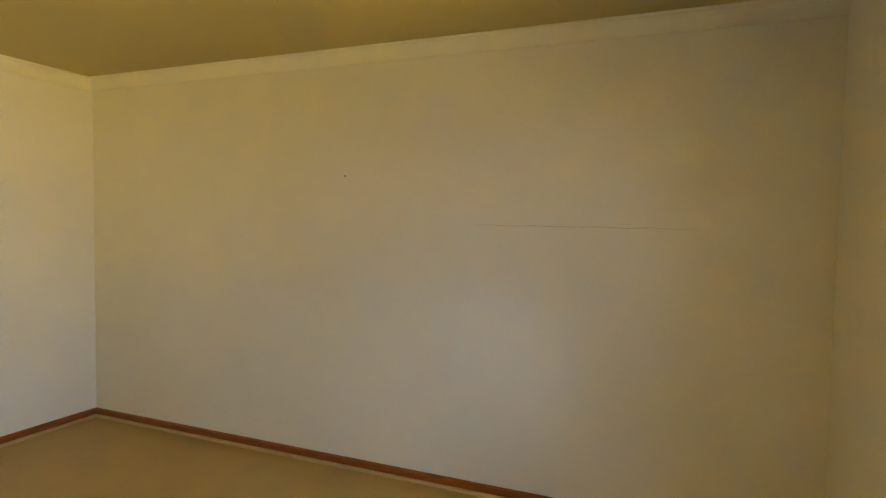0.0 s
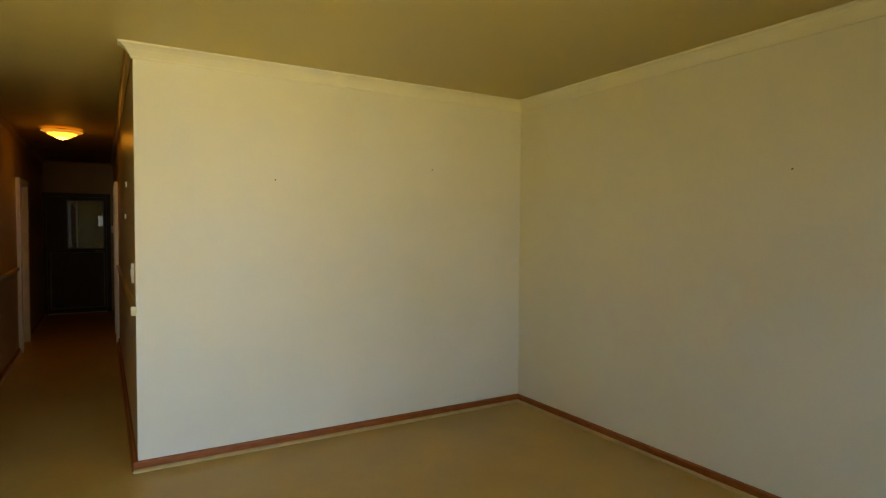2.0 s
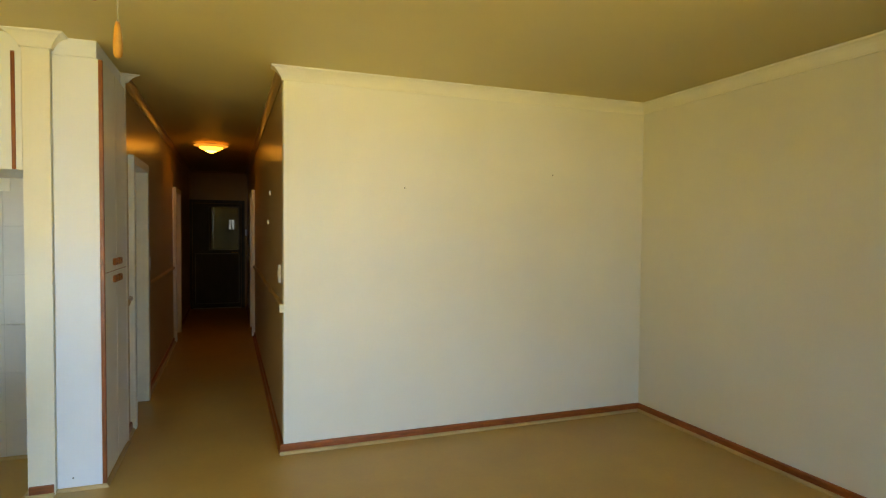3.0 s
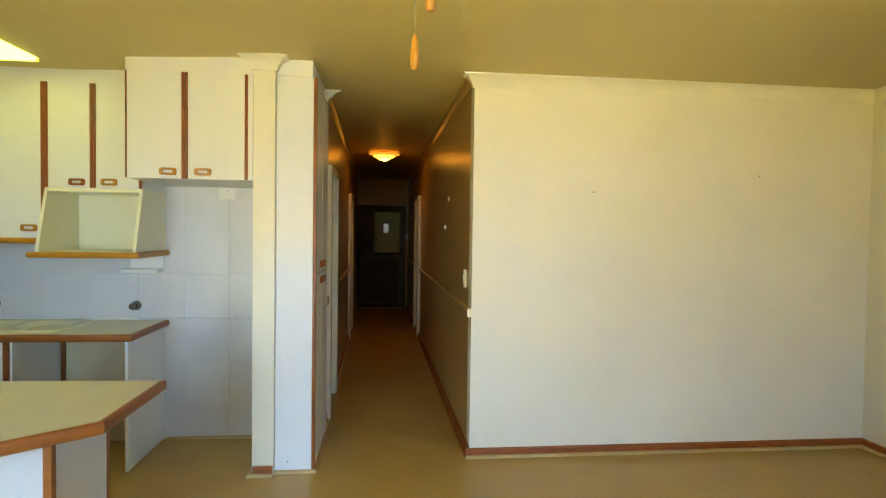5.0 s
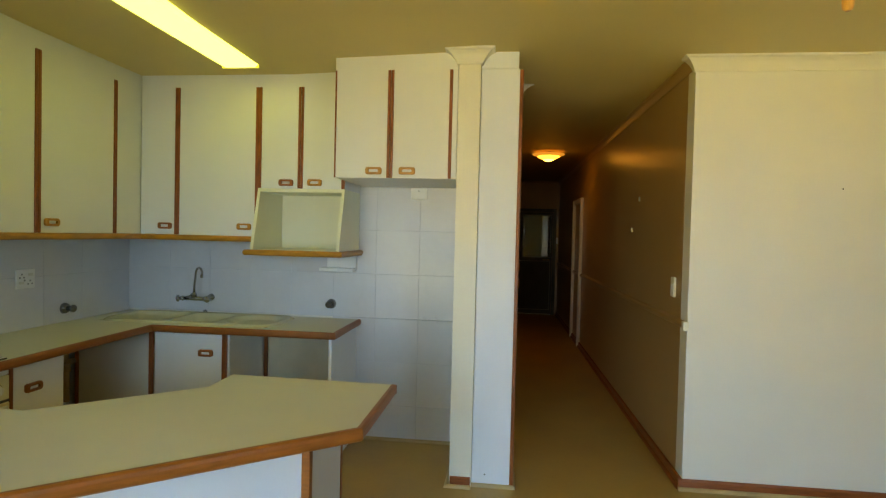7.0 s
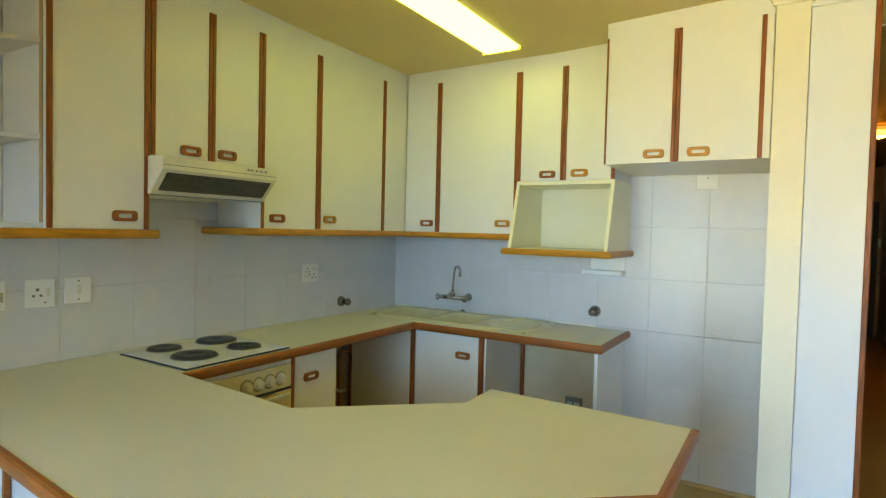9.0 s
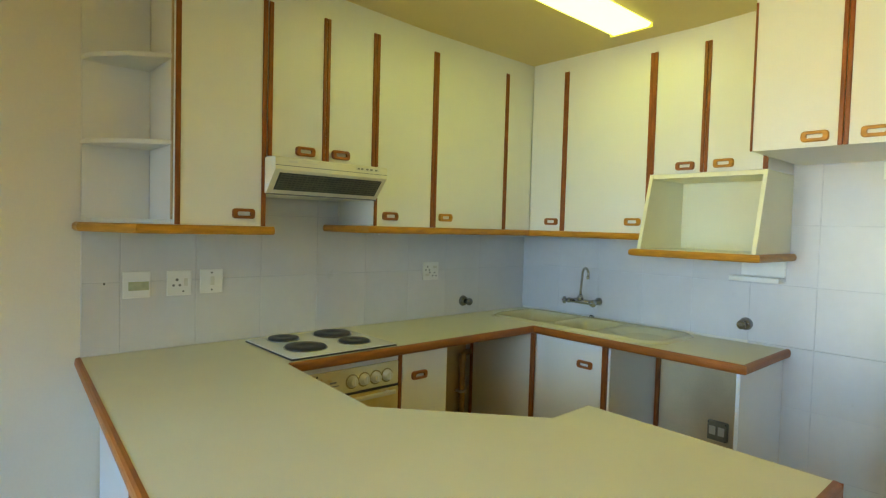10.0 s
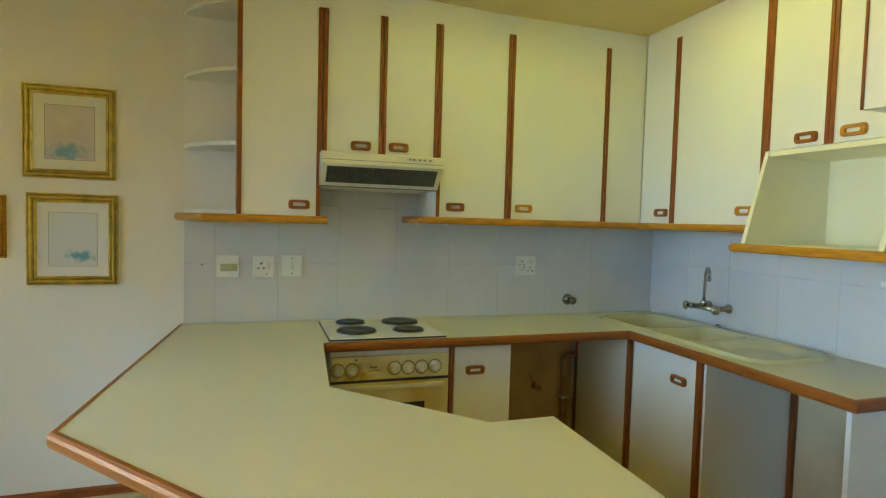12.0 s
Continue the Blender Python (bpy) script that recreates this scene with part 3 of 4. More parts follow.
def carcass(cab, axis, front, back, a0, a1, z0, z1, mat=WHITE):
    if axis == "x":
        return part("body", box(back, front - 0.0185, a0, a1, z0, z1, 0.002), mat, cab)
    return part("body", box(a0, a1, front + 0.0185, back, z0, z1, 0.002), mat, cab)


# ---- upper cabinets over the hob ----
UX = -3.71
UTOP = CEILING - 0.0015
DTOP = 2.515
WALLX = WEST + 0.012


def filler(cab, axis, front, a0, a1, z=DTOP):
    part("filler_panel", face_box(front, axis, a0, a1, z, UTOP, 0.017), WHITE, cab)


group = "white wall cabinets with timber strips"
lab = "white wall cabinet with dark timber strips"
c = thing("wall_cabinet", (UX, -1.99, 1.49), lab + " beside open shelves", "cabinet", group)
carcass(c, "x", UX, WALLX, -2.20, -1.815, 1.49, UTOP)
filler(c, "x", UX, -2.20, -1.80)
add_door(c, UX, "x", -2.20, -1.803, 1.49, DTOP, [(-2.188, 0.022), (-1.815, 0.022)], (-1.907, 1.545))
part("edge_strip", box(UX - 0.040, UX - 0.019, -2.2040, -2.2001, 1.51, UTOP), BEAD, c, "pale timber edge strip")
c = thing("wall_cabinet", (UX, -1.5, 1.83), lab + " above the cooker hood", "cabinet", group)
carcass(c, "x", UX, WALLX, -1.80, -1.20, 1.83, UTOP)
filler(c, "x", UX, -1.80, -1.20)
add_door(c, UX, "x", -1.80, -1.497, 1.815, DTOP, [(-1.788, 0.022), (-1.507, 0.018)], (-1.607, 1.853))
add_door(c, UX, "x", -1.497, -1.20, 1.815, DTOP, [(-1.487, 0.018), (-1.211, 0.02)], (-1.41, 1.857))
c = thing("wall_cabinet", (UX, -0.55, 1.49), lab + ", three doors in the corner", "cabinet", group)
carcass(c, "x", UX, WALLX, -1.195, BACK - 0.35, 1.505, UTOP)
filler(c, "x", UX, -1.20, 0.10)
add_door(c, UX, "x", -1.20, -0.780, 1.505, DTOP, [(-1.189, 0.02), (-0.791, 0.02)], (-1.09, 1.56))
add_door(c, UX, "x", -0.780, -0.163, 1.505, DTOP, [(-0.769, 0.02), (-0.172, 0.014)], (-0.683, 1.565), True)
add_door(c, UX, "x", -0.163, 0.098, 1.505, DTOP, [(-0.155, 0.014)])

# open shelves at the cabinet's end
s = thing("end_shelf_unit", (WEST, -2.33, 1.49), "white chamfered open end shelves, empty", "shelf")
part("back_panel", box(WEST + 0.001, WEST + 0.012, -2.468, -2.203, 1.49, UTOP), WHITE, s)
SHELF = [(WEST + 0.012, -2.472), (WEST + 0.10, -2.445), (WEST + 0.235, -2.345), (UX - 0.03, -2.203), (WEST + 0.012, -2.203)]
for z in (1.49, 1.822, 2.178, 2.505):
    part("shelf", prism(SHELF, z, z + 0.018), CARCASS, s, "cream edged shelf board")

TRIM_P = [(0.0, -0.008), (0.022, -0.008), (0.030, -0.001), (0.033, 0.011), (0.030, 0.023), (0.022, 0.030), (0.0, 0.030)]

b = thing("under_shelf", (WEST, -2.15, 1.458), "honey timber shelf edge under the end shelves", "shelf")
part("board", prism([(WEST + 0.012, -2.47), (WEST + 0.11, -2.47), (UX, -2.33), (UX, -1.80), (WEST + 0.012, -1.80)], 1.460, 1.489), CARCASS, b)
part("edge", sweep([(WEST + 0.012, -2.47), (WEST + 0.11, -2.47), (UX, -2.33), (UX, -1.77)], [(-o, 1.459 + h) for o, h in TRIM_P]), OAK, b, "rounded honey timber edge")
b = thing("under_shelf", (UX, -0.5, 1.474), "honey timber shelf edge running round the corner", "shelf")
part("board", box(WEST + 0.012, UX - 0.03, -1.255, 0.10, 1.476, 1.503), CARCASS, b)
part("board", box(WEST + 0.012, -2.86, 0.10, BACK - 0.012, 1.476, 1.503), CARCASS, b)
part("edge", sweep([(WALLX, -1.262), (UX - 0.03, -1.262), (UX, -1.235), (UX, 0.10), (-2.865, 0.10)], [(-o, 1.474 + h) for o, h in TRIM_P]), OAK, b, "rounded honey timber edge")

# ---- upper cabinets over the sink ----
UY = 0.10
BACKY = BACK - 0.012
c = thing("wall_cabinet", (-3.25, UY, 1.505), lab + ", two doors over the sink", "cabinet", group)
carcass(c, "y", UY, BACKY, -3.685, -2.84, 1.505, UTOP)
filler(c, "y", UY, -3.705, -2.835, DTOP + 0.015)
add_door(c, UY, "y", -3.707, -3.432, 1.505, DTOP + 0.015, [(-3.441, 0.018)], (-3.52, 1.565))
add_door(c, UY, "y", -3.432, -2.838, 1.505, DTOP + 0.015, [(-3.423, 0.018), (-2.849, 0.022)], (-2.935, 1.57), True)
c = thing("wall_cabinet", (-2.53, UY, 1.84), lab + " above the open box", "cabinet", group)
carcass(c, "y", UY, BACKY, -2.835, -2.222, 1.84, UTOP)
filler(c, "y", UY, -2.835, -2.222, DTOP + 0.015)
add_door(c, UY, "y", -2.838, -2.537, 1.84, DTOP + 0.015, [(-2.827, 0.022), (-2.547, 0.018)], (-2.637, 1.878))
add_door(c, UY, "y", -2.537, -2.222, 1.84, DTOP + 0.015, [(-2.527, 0.018), (-2.235, 0.024)], (-2.435, 1.881), True)

h = thing("cable_clip", (-3.85, -1.12, 1.455), "small white clip under the timber shelf", "clip")
part("clip", box(-3.80, -3.77, -1.125, -1.105, 1.456, 1.476, 0.003), PLASTIC, h)

# slanted open box for a microwave
s = thing("microwave_shelf", (-2.53, 0.2, 1.39), "cream open box with slanted sides on a timber edge", "shelf")
SIDE = [(UY, 1.838), (BACKY, 1.838), (BACKY, 1.42), (-0.015, 1.42)]
part("side", side_prism(SIDE, -2.838, -2.818, "x"), BOXM, s)
part("side", side_prism(SIDE, -2.242, -2.222, "x"), BOXM, s)
part("back", box(-2.818, -2.242, BACKY - 0.012, BACKY, 1.42, 1.838), BOXM, s)
part("top", box(-2.818, -2.242, UY + 0.002, BACKY - 0.012, 1.815, 1.838), BOXM, s)
part("base", box(-2.838, -2.222, -0.02, BACKY, 1.388, 1.4195), CARCASS, s)
part("edge", sweep([(-2.838, 0.09), (-2.838, -0.02), (-2.222, -0.02), (-2.222, BACKY)], [(-o, 1.388 + h) for o, h in TRIM_P]), OAK, s, "rounded honey timber edge")

# small white ledge below it
s = thing("wall_ledge", (-2.36, BACK, 1.24), "small white plastic tray ledge on the tiles", "ledge")
part("back_plate", box(-2.46, -2.235, BACKY - 0.014, BACKY, 1.285, 1.385, 0.003), PLASTIC, s)
part("tray", box(-2.49, -2.235, BACKY - 0.11, BACKY, 1.258, 1.284, 0.004), PLASTIC, s)

# fridge cabinet
FY = -0.190
c = thing("wall_cabinet", (-1.83, FY, 1.89), "deep white wall cabinet over the empty fridge niche", "cabinet", group)
carcass(c, "y", FY, BACKY, -2.203, -1.440, 1.890, UTOP)
part("filler_panel", face_box(FY, "y", -2.208, -1.440, 2.553, UTOP, 0.017), WHITE, c)
add_door(c, FY, "y", -2.208, -1.855, 1.890, 2.553, [(-2.203, 0.010), (-1.865, 0.018)], (-1.955, 1.934), True)
add_door(c, FY, "y", -1.855, -1.441, 1.890, 2.553, [(-1.845, 0.018), (-1.482, 0.020)], (-1.745, 1.935), True)

# tall cupboard at the mouth of the corridor
CX = -1.05
c = thing("tall_cupboard", (-1.17, 0.2, 0), "tall white cupboard with four doors facing the corridor", "cupboard")
part("body", box(PIL[1] + 0.002, CX - 0.0185, CUPF, 0.555, 0.018, 2.56, 0.002), COOLWHITE, c)
part("filler_panel", box(PIL[1] + 0.002, CX - 0.026, CUPF + 0.002, 0.555, 2.562, CEILING - 0.002), COOLWHITE, c)
for q in ((CX - 0.018, CX - 0.002, 0.2045, 0.2155, 0.03, 2.555), (CX - 0.018, CX - 0.002, -0.152, 0.2045, 1.285, 1.29), (CX - 0.018, CX - 0.002, 0.2155, 0.553, 1.285, 1.29)):
    part("gap_strip", box(*q), STRIP, c)
part("plinth", sweep([(PIL[1], CUPF), (CX, CUPF), (CX, 0.555)], [(-o + 0.016, z) for o, z in BEADP]), BEAD, c)
part("corner_strip", box(CX - 0.018, CX + 0.004, CUPF - 0.002, CUPF + 0.022, 0.02, 2.555, 0.003), STRIP, c, "dark timber corner strip")
for y0, y1, hy in ((-0.152, 0.21, 0.140), (0.21, 0.553, 0.278)):
    for z0, z1, hz in ((0.03, 1.285, 1.235), (1.29, 2.555, 1.345)):
        door = part("door", box(CX - 0.017, CX, y0 + 0.006, y1 - 0.006, z0, z1, 0.0015), WHITE, c)
        add_handle(door, (CX, hy, hz), 90)

# ---- worktop ----
w = thing("worktop", (-3.0, -1.2, 0.86), "cream laminate worktop with a rounded timber edge", "worktop")
TZ0, TZ1 = 0.862, 0.900
part("slab", prism([(WALLX, -2.470), (-2.528, -2.594), (-1.592, -1.812), (-1.592, -1.264), (-2.321, -1.240), (-2.318, -1.450), (-2.773, -1.858), (-3.468, -1.806), (-3.468, -0.118), (WALLX, -0.118)], TZ0, TZ1), TOP, w)
SK = (-3.93, -2.70, -0.045, 0.445)
bm = bmesh.new()
OUT = [(WALLX, -0.118), (-2.215, -0.118), (-2.215, BACKY), (WALLX, BACKY)]
CUT = [(SK[0], SK[2]), (SK[1], SK[2]), (SK[1], SK[3]), (SK[0], SK[3])]
ro, ri, rp, rq = ([bm.verts.new((x, y, z)) for x, y in pts] for pts, z in ((OUT, TZ1), (CUT, TZ1), (OUT, TZ0), (CUT, TZ0)))
for k in range(4):
    m = (k + 1) % 4
    for quad in ((ro[k], ro[m], ri[m], ri[k]), (rp[m], rp[k], rq[k], rq[m]), (rp[k], rp[m], ro[m], ro[k]), (ri[k], ri[m], rq[m], rq[k])):
        bm.faces.new(quad)
bmesh.ops.recalc_face_normals(bm, faces=bm.faces)
part("sink_slab", bm, TOP, w)
NOSEP = [(0.0, 0.856), (0.012, 0.856), (0.019, 0.862), (0.022, 0.872), (0.022, 0.886), (0.019, 0.896), (0.012, 0.9015), (0.0, 0.9015)]
NOSE_OUT = [(-o, z) for o, z in NOSEP]
part("edge", sweep([(WALLX, -2.470), (-2.528, -2.594), (-1.592, -1.812), (-1.592, -1.264)], NOSE_OUT), NOSE, w, "rounded varnished timber edge")
part("edge", sweep([(-3.468, -1.796), (-3.468, -0.118), (-2.215, -0.118), (-2.215, BACKY)], NOSE_OUT), NOSE, w, "rounded varnished timber edge")
part("flat_edge", sweep([(-1.57, -1.264), (-2.321, -1.240), (-2.318, -1.450), (-2.773, -1.858), (-3.468, -1.806)], [(0.0, 0.862), (-0.0025, 0.862), (-0.0025, 0.8992), (0.0, 0.8992)]), STRIP, w, "thin dark worktop edging")


# ---- base cabinets ----
def lower_post(parent, x0, x1, y0, y1):
    return part("edge_strip", box(x0, x1, y0, y1, 0.02, 0.855, 0.003), STRIP, parent, "dark timber edge strip")


LX, LY = -3.50, -0.095
# built-in oven
OVENP = print_material("heat_stained_enamel", (0.74, 0.70, 0.47), (0.56, 0.32, 0.06), -1.65, 0.735, 0.085, 0.05, (0.68, 0.62, 0.30))
o = thing("built_in_oven", (LX, -1.47, 0.1), "yellowed cream built-in oven under the hob", "oven")
part("body", box(WALLX + 0.02, LX - 0.005, -1.77, -1.172, 0.10, 0.852, 0.002), CARCASS, o)
part("control_panel", box(LX - 0.004, LX + 0.012, -1.765, -1.176, 0.705, 0.822, 0.004), OVENP, o, "yellowed control panel")
part("trim_line", box(LX - 0.004, LX + 0.014, -1.765, -1.176, 0.694, 0.704), INK, o)
part("top_rail", box(LX - 0.004, LX + 0.008, -1.765, -1.176, 0.824, 0.850, 0.002), HOBTOP, o)
d = part("oven_door", box(LX - 0.004, LX + 0.014, -1.765, -1.176, 0.20, 0.692, 0.004), OVEN, o)
part("window", box(LX + 0.0145, LX + 0.017, -1.70, -1.30, 0.28, 0.585, 0.002), OVENGLASS, d, "dark oven glass")
part("handle", box(LX + 0.028, LX + 0.044, -1.73, -1.21, 0.662, 0.684, 0.006), KNOB, d)
part("handle_foot", box(LX + 0.014, LX + 0.03, -1.70, -1.68, 0.664, 0.682, 0.002), KNOB, d)
part("handle_foot", box(LX + 0.014, LX + 0.03, -1.26, -1.24, 0.664, 0.682, 0.002), KNOB, d)
for y in (-1.733, -1.663, -1.456, -1.387, -1.319, -1.250):
    k = part("knob", lathe([(0.029, 0), (0.029, 0.006), (0.022, 0.009), (0.021, 0.024), (0.017, 0.028)], (LX + 0.012, y, 0.758), (1, 0, 0), 22), KNOB, o, "round cream control knob")
    part("dial_ring", lathe([(0.036, 0.0), (0.036, 0.0015), (0.030, 0.0018)], (LX + 0.0121, y, 0.758), (1, 0, 0), 22), DIALM, k, "worn dark dial ring")
    part("pointer", box(LX + 0.036, LX + 0.0415, y - 0.003, y + 0.003, 0.742, 0.776, 0.001), HOBTOP, k)
part("indicator", lathe([(0.005, 0), (0.004, 0.003)], (LX + 0.012, -1.645, 0.806), (1, 0, 0), 10), INK, o)
for y, wd in ((-1.56, 0.035), (-1.555, 0.055)):
    part("print", box(LX + 0.0121, LX + 0.0127, y - wd / 2, y + wd / 2, 0.763 if wd < 0.04 else 0.748, 0.771 if wd < 0.04 else 0.752), DOORLINE, o)

c = thing("base_cabinet", (LX, -1.0, 0), "white base cabinet door with timber strip and cup handle", "cabinet", "white base cabinets")
part("body", box(WALLX + 0.02, LX - 0.0185, -1.165, -0.830, 0.09, 0.852, 0.002), CARCASS, c)
lower_post(c, LX - 0.017, LX + 0.006, -1.170, -1.148)
add_door(c, LX, "x", -1.143, -0.828, 0.10, 0.846, [], (-1.029, 0.723))
part("plinth", box(LX - 0.08, LX - 0.06, -1.165, -0.830, 0, 0.09), STRIP, c)
c = thing("base_cabinet", (-3.2, LY, 0), "white sink cabinet with a timber-edged door", "cabinet", "white base cabinets")
part("body", box(-3.48, -2.957, LY + 0.0185, 0.46, 0.09, 0.70, 0.002), CARCASS, c)
part("corner_panel", box(-4.000, -3.484, LY - 0.018, LY, 0.0, 0.852, 0.002), CARCASS, c)
part("side_panel", box(-2.956, -2.938, LY + 0.018, 0.458, 0.0, 0.852, 0.002), WHITE, c)
lower_post(c, -4.026, -4.002, LY - 0.024, LY)
lower_post(c, -3.486, -3.462, LY - 0.026, LY - 0.0005)
add_door(c, LY, "y", -3.458, -2.982, 0.10, 0.846, [], (-3.093, 0.722))
lower_post(c, -2.980, -2.950, LY - 0.006, LY + 0.017)
lower_post(c, -2.937, -2.912, 0.458, 0.482)
part("plinth", box(-3.44, -2.957, LY + 0.06, LY + 0.08, 0, 0.09), STRIP, c)
p = thing("worktop_end_panel", (-2.24, 0.1, 0), "white end panel carrying the sink worktop", "panel")
part("panel", box(-2.248, -2.228, LY - 0.015, BACKY, 0.012, 0.854, 0.002), COOLWHITE, p)
part("foot", box(-2.256, -2.220, LY - 0.025, LY + 0.02, 0.0, 0.012, 0.003), BEAD, p)
s = thing("bay_socket", (-2.51, BACKY, 0.33), "grey metal socket outlet low in the appliance bay", "socket")
part("plate", box(-2.602, -2.488, BACKY - 0.032, BACKY, 0.300, 0.414, 0.008), METALBOX, s)
for q in (-2.570, -2.520):
    part("insert", box(q - 0.018, q + 0.018, BACKY - 0.036, BACKY - 0.032, 0.335, 0.385, 0.003), CARCASS, s)
for q in (-2.594, -2.496):
    for z in (0.308, 0.406):
        part("screw", lathe([(0.004, 0), (0.004, 0.002)], (q, BACKY - 0.032, z), (0, -1, 0), 8), INK, s)

# Added sheet; its colour carries the shade on the painted wall behind.
structure("wall_sink_bay_shade", box(-2.911, -2.249, BACKY - 0.006, BACKY - 0.0005, 0.0, 0.855), BAY_SHADE, "cream sheet added with the sink bay's shade in its colour", "panel")
# Sheet added over the plaster, worktop shade put into its brown.
structure("wall_bay_shade", box(WEST + 0.001, WEST + 0.011, -0.84, -0.118, 0.0, 0.855), BAY_BROWN, "brown sheet added for the shaded back of the open bay", "panel")
# water pipe in the bay beside the hob
s = thing("waste_pipe", (WEST, -0.5, 0), "brown painted pipe and tap stub in the open bay", "pipe")
PW = WEST + 0.012
part("riser", pipe([(PW + 0.035, -0.185, 0.0), (PW + 0.035, -0.185, 0.585), (PW + 0.035, -0.178, 0.618), (PW + 0.035, -0.15, 0.63), (PW + 0.035, -0.115, 0.63)], 0.021), COPPER, s)
part("elbow", lathe([(0.028, 0), (0.029, 0.012), (0.027, 0.05)], (PW + 0.035, -0.185, 0.57)), COPPER, s)
part("clip", box(PW, PW + 0.06, -0.213, -0.157, 0.35, 0.368, 0.003), PLASTIC, s)
t = thing("bay_stopcock", (PW, -0.40, 0.4), "dull brown stopcock on the bay wall", "valve")
part("body", lathe([(0.022, 0), (0.020, 0.01), (0.011, 0.014), (0.011, 0.05), (0.020, 0.052), (0.018, 0.068)], (PW, -0.385, 0.435), (1, 0, 0), 14), COPPER, t)
part("lever", pipe([(PW + 0.03, -0.395, 0.445), (PW + 0.032, -0.425, 0.49), (PW + 0.03, -0.43, 0.525)], 0.005, 8), COPPER, t)
s = thing("bay_outlet", (PW, -0.60, 0.36), "small brown socket in the open bay", "socket")
part("plate", box(PW, PW + 0.008, -0.645, -0.565, 0.345, 0.425, 0.003), COPPER, s)
for dy, dz in ((0, 0.018), (-0.014, -0.012), (0.014, -0.012)):
    part("pin_hole", lathe([(0.006, 0), (0.006, 0.001)], (PW + 0.0082, -0.605 + dy, 0.385 + dz), (1, 0, 0), 8), INK, s)

# peninsula base
p = thing("peninsula_base", (-2.3, -2.1, 0), "white panelled peninsula base with timber posts", "cabinet")
FACE = [(WEST + 0.012, -2.395), (-2.47, -2.365), (-1.79, -1.785), (-1.79, -1.335), (-2.28, -1.33), (-2.28, -1.50), (-2.74, -1.94), (-3.45, -1.90), (WEST + 0.012, -1.86)]
part("body", prism(FACE, 0.0, 0.858), PANELM, p)


def post(x, y, w=0.026):
    return part("post", box(x - w / 2, x + w / 2, y - w / 2, y + w / 2, 0.0, 0.857, 0.003), NOSE, p, "varnished timber post")


post(-3.51, -2.398, 0.02)
post(-1.777, -1.774, 0.03)
post(-1.797, -1.325, 0.022)
part("plinth", sweep(FACE[:4], [(-o + 0.016, z) for o, z in BEADP]), BEAD, p)

# ---- hob ----
h = thing("hob", (-3.74, -1.49, 0.9), "white enamel hob with four black solid plates", "hob")
part("tray", box(-3.980, -3.482, -1.776, -1.194, 0.9005, 0.908, 0.003), PLATE_IRON, h)
part("surface", box(-3.975, -3.487, -1.771, -1.199, 0.908, 0.913, 0.002), HOBTOP, h)
for x, y, r in ((-3.885, -1.615, 0.076), (-3.86, -1.345, 0.098), (-3.635, -1.352, 0.078), (-3.645, -1.62, 0.098)):
    q = part("rim", lathe([(r + 0.006, 0), (r + 0.006, 0.003), (r, 0.004)], (x, y, 0.913)), CHROME, h)
    part("hotplate", lathe([(r, 0), (r, 0.009), (r - 0.004, 0.012), (r * 0.3, 0.012), (r * 0.27, 0.010)], (x, y, 0.914)), PLATE_IRON, q, "black cast iron hotplate")

# ---- cooker hood ----
h = thing("cooker_hood", (-3.8, -1.5, 1.62), "ivory slimline cooker hood with a dark sloping grille", "cooker hood")
HP = [(WALLX, 1.812), (-3.60, 1.805), (-3.594, 1.800), (-3.594, 1.748), (-3.600, 1.742), (-3.676, 1.656), (-3.690, 1.644), (WALLX, 1.640)]
part("body", side_prism(HP, -1.812, -1.20, "y"), HOODM, h)


def slope(bm, t0, t1, y0, y1, lift):
    """A slab on the sloping front between two fractions of its height."""
    a, b = Vector((-3.600, 1.742)), Vector((-3.676, 1.656))
    nrm = Vector((0.749, -0.662))
    pts = [a.lerp(b, t0), a.lerp(b, t1)]
    base = [(q + nrm * 0.0005) for q in pts] + [(q + nrm * lift) for q in reversed(pts)]
    vs = [[bm.verts.new((q.x, y, q.y)) for q in base] for y in (y0, y1)]
    bm.faces.new(vs[0][::-1])
    bm.faces.new(vs[1])
    for i in range(4):
        bm.faces.new((vs[0][i], vs[0][(i + 1) % 4], vs[1][(i + 1) % 4], vs[1][i]))
    bmesh.ops.recalc_face_normals(bm, faces=bm.faces)
    return bm


g = part("grille", slope(bmesh.new(), 0.08, 0.94, -1.785, -1.225, 0.002), GRILLE, h, "dark slotted grille")
for i in range(7):
    t = 0.14 + i * 0.113
    part("slat", slope(bmesh.new(), t, t + 0.045, -1.778, -1.232, 0.0050), LOUVRE, g)
for i in range(26):
    y = -1.774 + i * 0.0215
    part("rib", slope(bmesh.new(), 0.11, 0.91, y, y + 0.004, 0.0035), LOUVRE, g)
part("seam", box(-3.5945, -3.5932, -1.812, -1.20, 1.7655, 1.7680), DOORLINE, h)
part("lower_lip", box(-3.690, -3.684, -1.811, -1.201, 1.638, 1.6435, 0.001), DOORLINE, h)
part("control_slot", box(-3.5945, -3.5925, -1.39, -1.25, 1.778, 1.795, 0.001), CARCASS, h)
for y in (-1.375, -1.355, -1.325, -1.30, -1.27):
    part("switch", box(-3.593, -3.589, y - 0.006, y + 0.006, 1.782, 1.790, 0.001), DOORLINE, h)
part("badge", box(-3.5945, -3.593, -1.75, -1.705, 1.782, 1.790), CARCASS, h)
part("print", box(-3.5945, -3.5935, -1.68, -1.60, 1.784, 1.787), CARCASS, h)

# ---- sink ----
s = thing("sink", (-3.3, 0.2, 0.75), "cream moulded double-bowl sink with a drainer", "sink")


